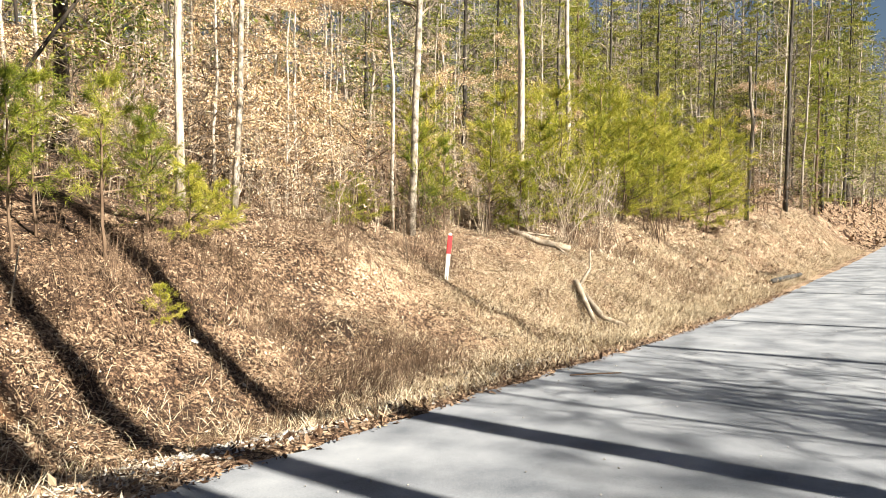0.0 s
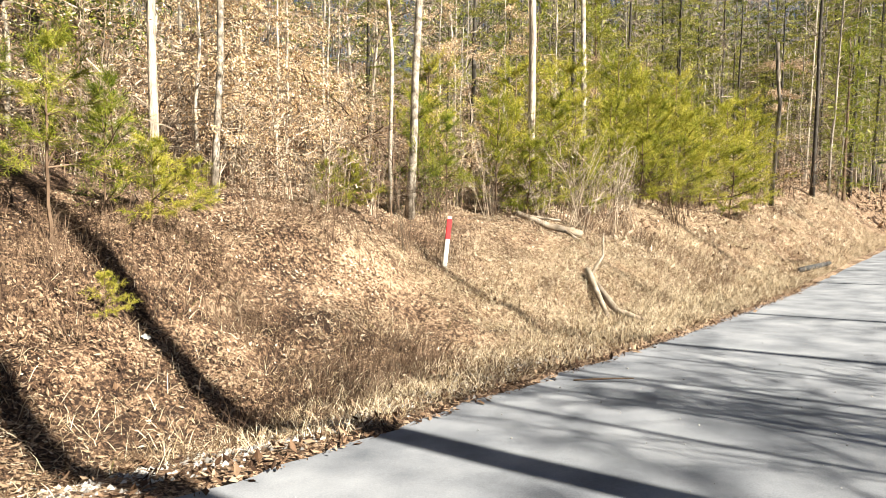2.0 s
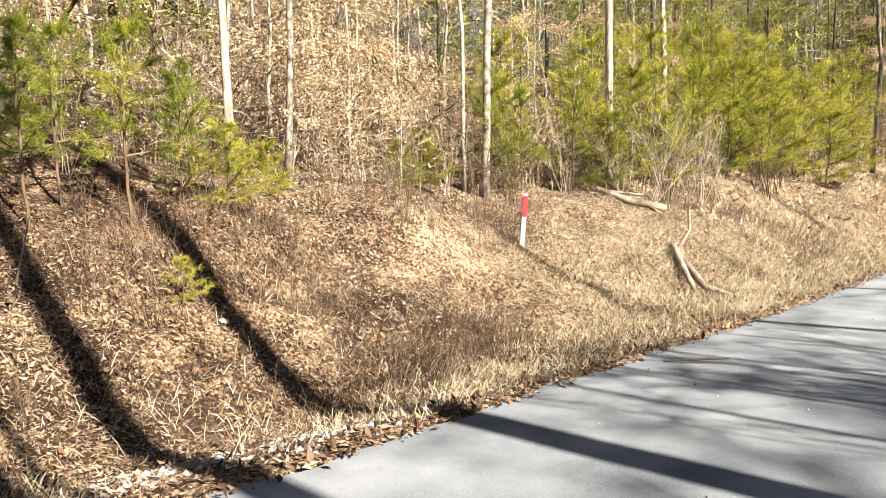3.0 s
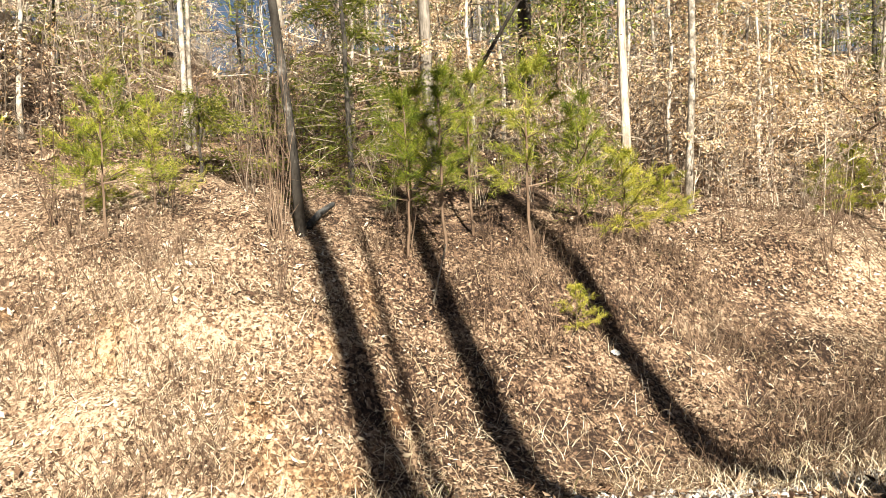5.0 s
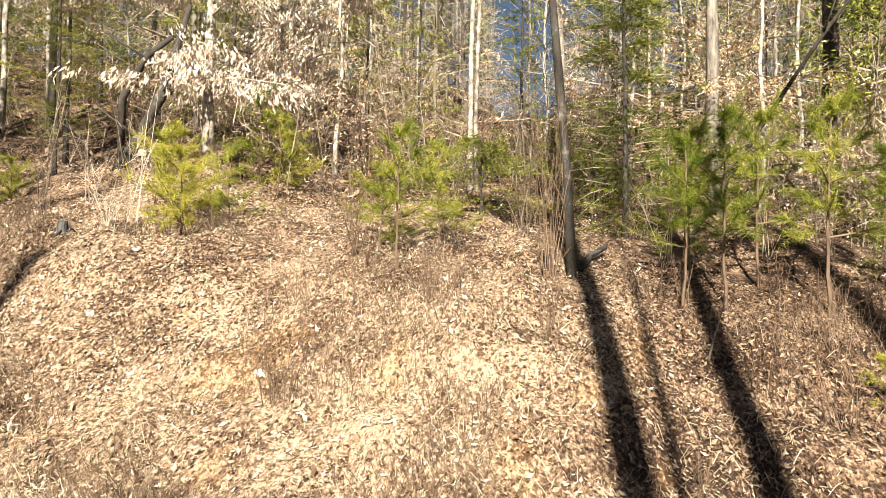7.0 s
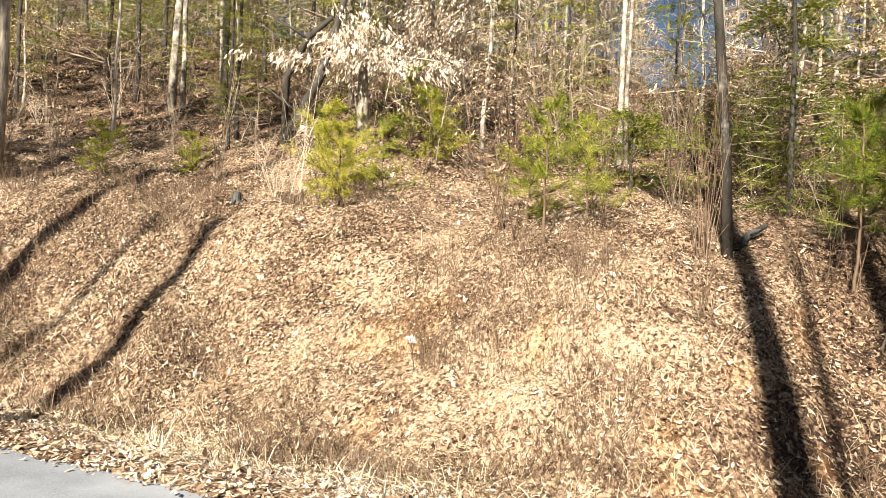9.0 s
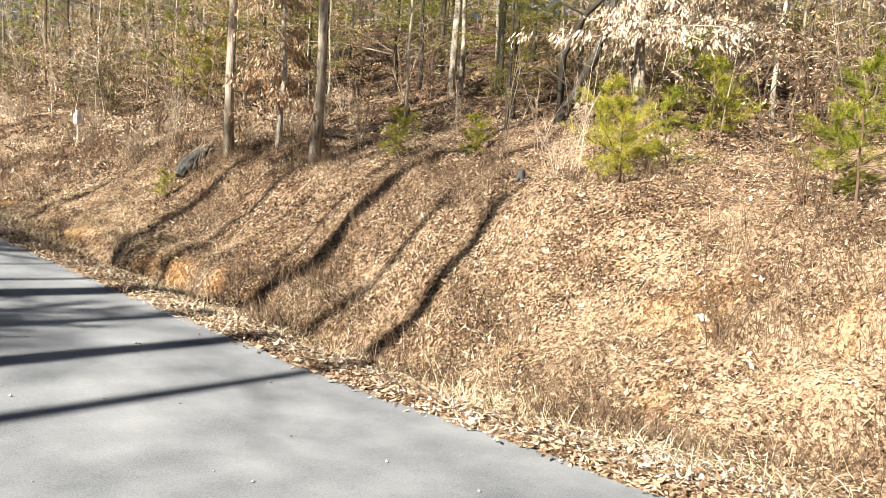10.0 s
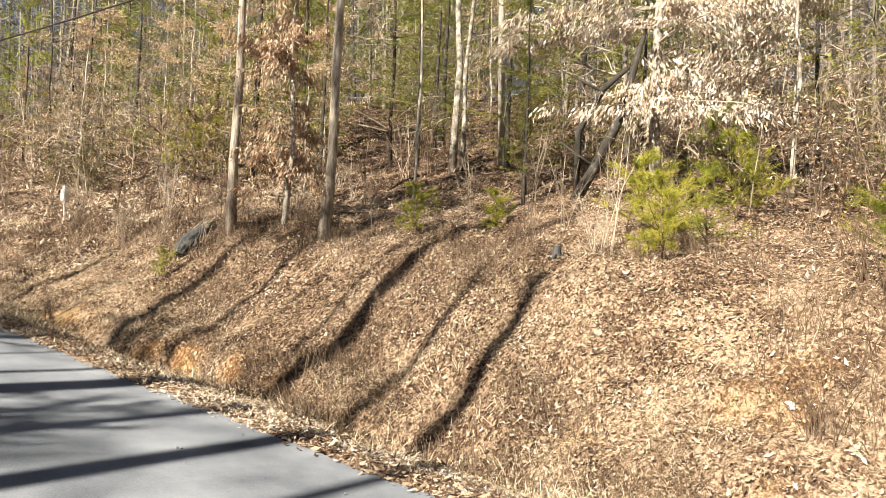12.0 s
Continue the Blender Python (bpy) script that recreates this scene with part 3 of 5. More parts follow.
def copy_to(ob, x, y, turn, size, lean=(0, 0)):
    c = copy_thing(ob, Matrix())
    c.matrix_basis = pose(*spot(x, y, 0.03), lean[0], lean[1], turn) @ Matrix.Diagonal((size, size, size, 1))
    return c


# single trees that stand out, by their place
put(bare_tree("birch_tree", "slim white-barked tree standing on the leafy bank", 11, 0.07, (0.01, 0), M_PALE, 21, 0.3, 22, 1.6), 7.15, 9.93)
put(bare_tree("tree", "pale straight twin-stemmed tree behind the marker stake", 14, 0.1, (0.005, 0), M_PALE, 22, 0.3, 24, 2.0), 10.8, 9.1)
put(bare_tree("tree", "thin pale stem beside a larger trunk", 11, 0.055, (-0.02, 0.01), M_PALE, 23, 0.3, 18, 1.5), 10.75, 9.5)
put(bare_tree("tree", "dark grey trunk with a pale foot among pines", 15, 0.12, (-0.03, 0), M_OAK, 24, 0.35, 24, 2.2), 15.2, 9.2)
put(bare_tree("tree", "straight white trunk rising from young pines", 16, 0.12, (0.0, 0), M_PALE, 25, 0.45, 20, 2.0), 20.5, 10.5)
put(bare_tree("dead_snag", "tall bare broken-topped snag beside the road", 6.2, 0.1, (0.0, 0), M_BARK, 26, count=0, top=0.8), 30.0, 7.3)
put(bare_tree("tree", "dark tall trunk far along the road", 17, 0.12, (0.01, 0), M_SHADED_LICHEN, 27, 0.4, 22, 2.5), 36.0, 7.0)
put(bare_tree("tree", "pale grey trunk on the hillside", 14, 0.09, (0, 0), M_OAK, 28, 0.35, 24, 2.0), 6.4, 10.3)
# cast shade on this trunk is put into its dark bark colour
put(bare_tree("leaning_tree", "lichen-blotched tree with bark darkened for shade, leaning over the bank", 12, 0.066, (-0.13, 0.02), M_SHADED_LICHEN, 29, 0.4, 22, 1.8, wob=0.05), 1.59, 8.7, 0.05)
put(bare_tree("tree", "stout grey trunk behind pine saplings", 16, 0.125, (0.0, 0), M_BARK, 30, 0.35, 24, 2.4), 3.95, 12.2)
# dark bark colour stands in for shade on this trunk
put(bare_tree("tree", "thick trunk with bark darkened for shade, beside a broad-leaved evergreen", 16, 0.2, (0.0, 0), M_SHADED_LICHEN, 31, 0.4, 24, 2.4), 6.45, 14.4)
put(bare_tree("tree", "slim pale trunk forking in the open wood", 12, 0.055, (-0.03, 0), M_PALE, 32, 0.3, 18, 1.5), 0.18, 11.6)
put(bare_tree("tree", "slim pale trunk forking in the open wood", 12, 0.045, (0.02, 0.01), M_PALE, 33, 0.3, 18, 1.5), 0.26, 11.75)
put(beech("beech_tree", "white-barked beech with layers of pale dead leaves", 7.6, 0.1, 34, 15, 3.7, 0.16, 15, 0.095, rise=0.02, forks=13, flat=0.08), -4.2, 11.9)
put(beech("beech_tree", "young beech with drooping layers of pale dead leaves", 4.8, 0.04, 43, 9, 2.8, 0.22, 13, 0.095, rise=0.02, forks=12, flat=0.08), -2.2, 12.4)
put(bare_tree("oak_tree", "grey-barked straight tree at the top of the bank", 15, 0.115, (0.03, 0), M_OAK, 36, 0.35, 24, 2.3), -8.4, 8.3)
put(bare_tree("oak_tree", "grey-brown straight tree with a dark foot", 15, 0.105, (-0.012, 0), M_OAK, 37, 0.35, 24, 2.3), -10.4, 7.98)
put(beech("beech_sapling", "slim sapling with rusty dead leaves between two trunks", 6.5, 0.05, 38, 64, 0.95, 0.06, 6, 0.095, leaf=M_RUST, flat=0.9), -9.3, 8.25)
put(bare_tree("tree", "pale twin trunk up on the slope", 14, 0.1, (0, 0), M_PALE, 39, 0.35, 22, 2.0), -9.6, 13.4)
put(bare_tree("tree", "pale twin trunk up on the slope", 13, 0.07, (0.04, 0), M_PALE, 40, 0.35, 18, 2.0), -9.4, 13.5)
put(bare_tree("tree", "grey trunk on the upper slope", 14, 0.11, (-0.04, 0), M_BARK, 41, 0.35, 22, 2.0), -8.3, 13.5)
put(bare_tree("tree", "thin bare stem on the slope", 8, 0.035, (-0.01, 0), M_PALE, 42, 0.3, 16, 1.2), -8.2, 10.3)

# templates of the wood, copied about
kinds = []
for k, (h, r0, bark, seed, label) in enumerate(((14, 0.062, M_BARK, 51, "tall grey-barked bare winter tree of the hillside wood"), (15, 0.09, M_BARK, 52, "thick grey-barked bare tree of the hillside wood"), (12, 0.048, M_PALE, 53, "slim pale-barked bare tree of the hillside wood"), (12, 0.055, M_DARK, 54, "dark-barked bare tree of the hillside wood"), (8, 0.035, M_BARK, 55, "thin bare sapling tree of the hillside wood"), (9, 0.03, M_PALE, 56, "thin pale sapling tree of the hillside wood"), (6, 0.022, M_BARK, 57, "whip-thin bare sapling in the wood"))):
    kinds.append(bare_tree("tree", label, h, r0, (0.01, 0.005), bark, seed, 0.05, 40, 2.4 if k < 4 else 1.6, forks=4, fat=1.8, wob=0.06, sides=3 if k < 4 else 0))
tan = [beech("beech_sapling", "young beech holding pale tan dead leaves", 6, 0.035, 61, 22, 1.9, 0.06, 7, 0.066, rise=0.05, leaf=M_TAN, flat=0.15, drop=0.4), beech("beech_sapling", "young beech holding rusty dead leaves", 5, 0.03, 62, 20, 1.6, 0.06, 6, 0.066, rise=0.05, leaf=M_RUST, flat=0.15, drop=0.4)]
tall = [fir("hemlock", "tall green hemlock in the wood", 12, 63, 2.2, None, 0.08, tiers=27, steps=9, per=7, needle=0.085, width=0.028), pine("pine_tree", "tall green pine among bare trees", 9, 64, 12, 1.9, 6, 0.17, None, 0.1, "pines of the wood", 0.017, r0=0.09)]
place = np.random.RandomState(77)
spots = []
for tries in range(9000):
    if len(spots) >= 420:
        break
    x, y = place.uniform(-55, 80), 11.5 + 36 * place.uniform(0, 1) ** 1.3
    if x > 33:
        y = place.uniform(6.4, 26)
    if (-7 < x < 3 and y < 13.5) or (-16 < x < -3 and y < 14.6):
        continue
    if -1.5 < x < 5.5 and y > 15 and place.uniform() < 0.65:
        continue
    if min([(x - a) ** 2 + (y - b) ** 2 for a, b in spots] or [9]) < 0.6:
        continue
    spots.append((x, y))
used = set()


def stand(kind, x, y, turn, s, tilt=(0, 0)):
    """The first use of a template is the template itself; then copies."""
    if kind.name not in used:
        used.add(kind.name)
        return put(kind, x, y, 0.03, turn, s, tilt)
    return copy_to(kind, x, y, turn, s, tilt)


for i, (x, y) in enumerate(spots):
    u = place.uniform()
    green = 0.2 if x > 10 else 0.26 if x < -6 else 0.08
    if u < green:
        kind, s = tall[place.randint(2)], place.uniform(0.6, 1.1)
    elif u < green + (0.14 if x < -6 else 0.36 if x < 14 else 0.16):
        kind, s = tan[place.randint(2)], place.uniform(0.7, 1.3)
    else:
        kind, s = kinds[place.choice(7, p=(0.1, 0.05, 0.05, 0.22, 0.28, 0.06, 0.24) if x < -4 else (0.15, 0.07, 0.18, 0.08, 0.18, 0.18, 0.16))], place.uniform(0.8, 1.2)
    stand(kind, x, y, place.uniform(0, 360), s, (place.normal(0, 2), place.normal(0, 2)))


# brush filling the wood between the trunks
def thicket(label, seed, h, mat, leaf=None, leaf_size=0.09, per=1):
    q = np.random.RandomState(seed)
    t = thing("thicket", label, "brush", "brush in the wood")
    b, ends = Builder(), []
    for _ in range(7):
        pts, rad = stem(h * q.uniform(0.5, 1.1), 0.012, 0.004, (q.normal(0, 0.12), q.normal(0, 0.12)), 0.03, q.randint(9999), 5)
        pts = pts + (q.normal(0, 0.5), q.normal(0, 0.4), 0)
        b.tube(pts, rad * 0.8, 3, False)
        local = pts - (pts[0][0], pts[0][1], 0)
        made = limbs(q, local, rad, 0.1, 6, h * 0.34, 0.5, 0.05, b2 := Builder(), 0, 4, 1.5)
        for v in b2.v:
            v += (pts[0][0], pts[0][1], 0)
        b.add(np.concatenate(b2.v), b2.f)
        ends += [(p + (pts[0][0], pts[0][1], 0), d) for p, d in made]
    part("stem_work", b, mat, t, kind="stuff")
    if leaf:
        part("foliage", hanging(q, ends[::2], per, leaf_size, 0.12, 0.3), leaf, t, kind="stuff")
    return t


brush = [thicket("bare grey brush of thin twigs in the wood", 91, 3.2, M_TWIG), thicket("bare brown brush of thin twigs in the wood", 92, 2.4, M_STEM), thicket("brush with hanging tan dead leaves", 93, 3.0, M_TWIG, M_TAN, 0.08), thicket("brush with rusty dead leaves", 94, 2.2, M_STEM, M_RUST, 0.08), thicket("evergreen brush with small yellow-green leaves", 95, 2.2, M_STEM, M_HOLLY, 0.095)]
n = 0
while n < 128:
    x, y = place.uniform(-48, 66), 9.4 + 20 * place.uniform(0, 1) ** 1.3
    if x > 26:
        y = place.uniform(7.0, 22)
    if (-7.5 < x < 2.4 and y < 12.5) or (2.4 < x < 6 and y < 9.6) or (-14 < x < -7 and y < 10.8):
        continue
    k = place.choice(5, p=(0.4, 0.25, 0.06, 0.13, 0.16) if x < -6 else (0.32, 0.16, 0.22, 0.14, 0.16) if x < 12 else (0.36, 0.14, 0.12, 0.08, 0.3))
    stand(brush[k], x, y, place.uniform(0, 360), place.uniform(0.7, 1.35))
    n += 1
for _ in range(44):
    x = place.uniform(-38, -11)
    stand(brush[place.choice((0, 0, 0, 2, 4))], x - 4, place.uniform(10.2, 15.5), place.uniform(0, 360), place.uniform(0.7, 1.2))
for x0, x1, y0, y1, many, odds in ((4.6, 16, 9.3, 12.8, 46, (0.3, 0.1, 0.35, 0.15, 0.1)), (-7, 2.4, 12.3, 15, 22, (0.4, 0.25, 0.15, 0.1, 0.1)), (-2.2, 2.6, 11.2, 13.6, 20, (0.4, 0.1, 0.1, 0.1, 0.3)), (14, 34, 7.6, 11, 40, (0.45, 0.2, 0.15, 0.05, 0.15))):
    for _ in range(many):
        stand(brush[place.choice(5, p=odds)], place.uniform(x0, x1), place.uniform(y0, y1), place.uniform(0, 360), place.uniform(0.5, 0.95))

# trees across the road, whose shadows fall over the road and up the bank
for x, y, h, r0, seed, count, lean, low, fat in ((4.42, -5.0, 19, 0.24, 71, 14, 0, 0.7, 1.5), (2.78, -5.5, 19, 0.23, 72, 12, 0.012, 0.7, 1.5), (2.37, -5.0, 19, 0.23, 73, 8, -0.06, 0.7, 1.5), (2.2, -4.5, 17, 0.075, 74, 8, 0, 0.7, 1.5), (5.55, -7.0, 13, 0.055, 75, 30, 0, 0.4, 1.5), (9.6, -13.0, 19, 0.18, 77, 16, 0, 0.5, 1.5), (13.5, -12.0, 19, 0.13, 78, 20, 0, 0.5, 1.5),
                                                 (6.3, -8.5, 9.8, 0.07, 93, 34, 0, 0.4, 2.2), (6.9, -7.5, 9.2, 0.06, 76, 34, 0.02, 0.4, 2.2), (6.0, -6.0, 8.4, 0.05, 106, 26, 0.03, 0.4, 2.2), (7.5, -7.0, 9.0, 0.06, 107, 30, -0.02, 0.4, 2.2), (8.4, -6.5, 8.6, 0.05, 108, 28, 0.02, 0.4, 2.2),
                                                 (-2.85, -9.0, 10.4, 0.17, 79, 6, -0.005, 0.9, 1.5), (-3.9, -7.0, 12.4, 0.22, 80, 8, -0.01, 0.8, 1.5), (-4.85, -8.0, 17, 0.13, 81, 6, 0, 0.75, 1.5), (-6.0, -7.0, 19, 0.27, 82, 16, -0.01, 0.7, 2.5), (-6.64, -7.5, 18, 0.08, 83, 20, 0, 0.62, 3), (-8.2, -9.0, 19, 0.12, 97, 36, 0, 0.74, 4), (-9.6, -9.0, 19, 0.17, 84, 30, 0, 0.74, 4), (-11.2, -8.0, 19, 0.12, 85, 30, 0, 0.74, 3), (-13.0, -9.0, 19, 0.14, 86, 10, 0, 0.7, 1.5), (-16.0, -9.0, 19, 0.14, 94, 6, 0, 0.7, 1.5), (-19.5, -9.0, 19, 0.17, 87, 8, 0, 0.7, 1.5), (-23.0, -10.0, 19, 0.14, 95, 6, 0, 0.7, 1.5), (-7.4, -6.5, 19, 0.04, 98, 60, 0, 0.76, 4),
                                                 (-5.3, -7.5, 8.2, 0.05, 99, 110, 0.0, 0.5, 4), (-10.2, -8.5, 9.9, 0.07, 102, 60, 0, 0.45, 4), (-12.8, -8.5, 9.9, 0.07, 103, 60, 0, 0.45, 4), (-8.8, -7.0, 9.2, 0.06, 100, 60, 0.02, 0.45, 4), (-11.6, -7.5, 9.6, 0.06, 105, 50, 0, 0.45, 4), (-14.5, -7.5, 9.6, 0.06, 109, 50, 0, 0.4, 4),
                                                 (20.0, -10.0, 19, 0.14, 88, 24, 0, 0.5, 1.5), (24.0, -12.0, 19, 0.14, 89, 24, 0, 0.5, 1.5), (30.0, -10.0, 19, 0.14, 96, 34, 0, 0.4, 1.5)):
    put(bare_tree("tree", "bare roadside tree across the road from the bank", h, r0, (lean, 0), M_BARK, seed, low, count, 3.2 if h > 12 else 1.6 if fat > 3 else 2.6, wob=0.012, top=0.45, group="trees across the road", fat=fat, forks=9 if fat > 3 else 5), x, y)
for k, (x, y) in enumerate(((4.0, -22.5), (6.4, -22.0), (-5.0, -21.8), (-9.4, -18.5), (-11.4, -19.5), (-13.6, -18.5), (-16.4, -19.5), (-19.6, -19.0))):
    put(bare_tree("tree", "tall bare tree with a dense crown across the road", 18.5, 0.14, (0, 0), M_BARK, 170 + k, 0.7, 70, 2.8, rise=0.3, wob=0.02, top=0.4, group="trees across the road", forks=8, fat=5.5), x, y)
# taller crowns farther back, which dapple the road
for k, (x, y) in enumerate(((5.2, -15.5), (7.2, -18.0), (9.0, -14.0), (11.5, -17.0), (15.0, -15.0), (19.0, -18.0), (-1.6, -21.0), (-4.0, -16.0), (-6.5, -18.5), (-8.5, -14.5), (-11.0, -17.0), (-13.5, -15.0), (-17.0, -18.0), (-21.0, -15.0), (26.0, -16.0))):
    put(bare_tree("tree", "bare spreading tree in the wood across the road", 11.5, 0.09, (0, 0), M_BARK, 140 + k, 0.3, 34, 3.6, rise=0.4, wob=0.02, top=0.4, group="trees across the road", forks=7, fat=3.0), x, y)


# the farther wood on the hill, past counting
def far_wood():
    q = np.random.RandomState(401)
    bare, green = Builder(), Builder()
    for tree in range(2150):
        x, y = q.uniform(-70, 130), q.uniform(21, 62)
        if x > 40:
            y = q.uniform(8, 50)
        if tree >= 1400:
            x, y = q.uniform(36, 110), q.uniform(6.5, 30)
        if tree >= 1700:
            x, y = q.uniform(-125, -26), q.uniform(9, 60)
        if tree >= 1920:
            x, y = q.uniform(55, 190), q.uniform(5, 34)
        if -3 < x - 0.02 * y < 7 and q.uniform() < 0.8:
            continue
        h, z = q.uniform(8, 17) * (1.25 if tree >= 1700 else 1), float(ground(x, y)) - 0.1
        r = q.uniform(0.02, 0.08)
        top = np.array((x + q.normal(0, 0.5), y + q.normal(0, 0.5), z + h))
        foot = np.array((x, y, z))
        bare.tube([foot, top], (r, r * 0.35), 4, False)
        n = 60
        k = q.uniform(0.05, 1, n)[:, None]
        a = q.uniform(0, 2 * math.pi, n)
        o = foot + (top - foot) * k
        d = np.stack([np.cos(a), np.sin(a), q.normal(0.35, 0.4, n)], 1) * (q.uniform(0.5, 2.4, n)[:, None] * (1.15 - 0.7 * k))
        bare.spikes(o, o + d, 0.035)
        m = o + d * q.uniform(0.3, 0.9, (n, 1))
        bare.spikes(m, m + q.normal(0, 0.6, (n, 3)), 0.03)
        m = o + d * q.uniform(0.3, 1.1, (n, 1))
        bare.spikes(m, m + q.normal(0, 0.5, (n, 3)), 0.03)
        if q.uniform() < (0.6 if x > 8 else 0.3):
            g2 = np.repeat(o + d * 0.6, 3, 0) + q.normal(0, 0.3, (3 * n, 3))
            e = q.normal(0, 0.25, (3 * n, 3))
            green.spikes(g2, g2 + e, 0.12)
    single("far_wood", bare, M_FARWOOD, "distant bare winter wood covering the hill", "woods", kind="stuff")
    single("far_evergreens", green, M_FARGREEN, "distant evergreens scattered through the wood", "woods", kind="stuff")


far_wood()


# unseen wood added on the other side of the road to block low sky light
def south_sky_blocker():
    q = np.random.RandomState(402)
    bare, green = Builder(), Builder()
    for _ in range(520):
        x, y = q.uniform(-60, 70), q.uniform(-42, -19)
        h, z = q.uniform(8, 13.5), float(ground(x, y)) - 0.1
        foot = np.array((x, y, z))
        top = foot + (q.normal(0, 0.4), q.normal(0, 0.4), h)
        bare.tube([foot, top], (0.12, 0.04), 4, False)
        n = 60
        k = q.uniform(0.05, 1, n)[:, None]
        a = q.uniform(0, 2 * math.pi, n)
        o = foot + (top - foot) * k
        d = np.stack([np.cos(a), np.sin(a), q.normal(0.1, 0.3, n)], 1) * (q.uniform(0.6, 2.4, n)[:, None] * (1.15 - 0.8 * k))
        bare.spikes(o, o + d, 0.05)
        g2 = np.repeat(o + d * 0.6, 3, 0) + q.normal(0, 0.3, (3 * n, 3))
        green.spikes(g2, g2 + q.normal(0, 0.45, (3 * n, 3)), 0.4)
    single("far_wood", bare, M_FARWOOD, "unseen dense wood added across the road to block sky light", "woods", kind="stuff")
    single("far_evergreens", green, M_FARGREEN, "unseen dense evergreens added across the road to block sky light", "woods", kind="stuff")


south_sky_blocker()


# ---- undergrowth ----
pa = [pine("pine_sapling", "bright green young pine on the leafy bank", 2.0, 101, 7, 0.95, per=10, needle=0.115, width=0.0046), pine("pine_sapling", "yellow-green bushy young pine on the leafy bank", 1.4, 102, 6, 0.8, per=14, needle=0.11, width=0.0046, mat=M_YELLOWPINE), pine("pine_sapling", "loose young pine with a bare lower stem", 2.3, 103, 6, 0.9, per=10, needle=0.115, width=0.0046, first=0.35)]
pa.append(pine("pine_sapling", "bright green pine crowding the wood's edge", 2.2, 104, 8, 0.95, per=11, width=0.0062, needle=0.115, mat=M_YELLOWPINE))
first_use = set()


def sapling(k, x, y, s, turn, lean=(0, 0)):
    if x > 12 and k != 1:
        k = 3
    if k not in first_use:
        first_use.add(k)
        return put(pa[k], x, y, 0.03, turn, s, lean)
    return copy_to(pa[k], x, y, turn, s, lean)


for x, y, s in ((13.2, 10.3, 0.8), (14.6, 10.8, 0.7), (9.2, 11.0, 0.9), (17.6, 11.5, 0.9), (7.8, 11.3, 1.05), (8.7, 12.1, 1.2), (9.9, 11.6, 1.05), (10.4, 12.8, 1.25), (8.3, 13.6, 1.3), (11.6, 12.2, 1.1), (12.4, 13.2, 1.2),
                (9.4, 14.6, 1.4), (11.2, 14.8, 1.4), (-16.0, 12.2, 0.85), (-18.2, 13.4, 1.0), (-20.5, 12.6, 0.9), (-14.2, 13.6, 0.9), (-22.5, 14.8, 1.1), (-12.6, 11.6, 0.7), (-25.0, 13.0, 1.0), (-17.0, 15.5, 1.1), (-20.0, 16.5, 1.2), (2.7, 12.7, 1.05), (3.3, 13.5, 1.2), (4.7, 12.6, 1.1), (5.5, 13.2, 1.2)):
    copy_to(tan[0], x, y, 55 * x, s)
for x, y, s in ((0.9, 13.2, 0.4), (-1.0, 13.8, 0.45), (-2.2, 14.5, 0.55), (46.0, 7.0, 1.35), (50.0, 7.6, 1.4), (55.0, 7.0, 1.5), (60.0, 8.5, 1.6), (48.0, 9.0, 1.4), (54.0, 9.5, 1.5), (64.0, 8.6, 1.7), (43.0, 8.2, 1.3), (58.0, 9.0, 1.5), (62.0, 7.6, 1.6), (70.0, 8.4, 1.75), (66.0, 10.5, 1.7), (77.0, 9.0, 1.8), (52.0, 10.5, 1.4), (-5.9, 10.4, 0.36), (-6.6, 11.6, 0.5), (-7.6, 12.6, 0.65), (-5.0, 13.2, 0.5), (-13.2, 12.6, 0.6), (-11.6, 14.5, 0.75), (-7.2, 15.2, 0.7), (-6.2, 17.0, 0.8), (-15.5, 14.0, 0.7), (-10.0, 17.5, 0.85), (17.5, 12.5, 0.9), (20.0, 13.0, 0.8), (23.0, 12.2, 1.0), (26.0, 11.5, 0.95), (28.5, 10.6, 0.9), (31.0, 11.5, 1.05), (33.5, 9.6, 0.85), (35.5, 11.0, 1.0), (38.0, 9.0, 0.9), (41.0, 10.0, 1.0), (14.2, 13.5, 0.75), (44.0, 8.2, 0.9), (-17.5, 16.0, 0.9), (-13.0, 17.0, 0.8)):
    copy_to(tall[0], x, y, 40 * x, s)
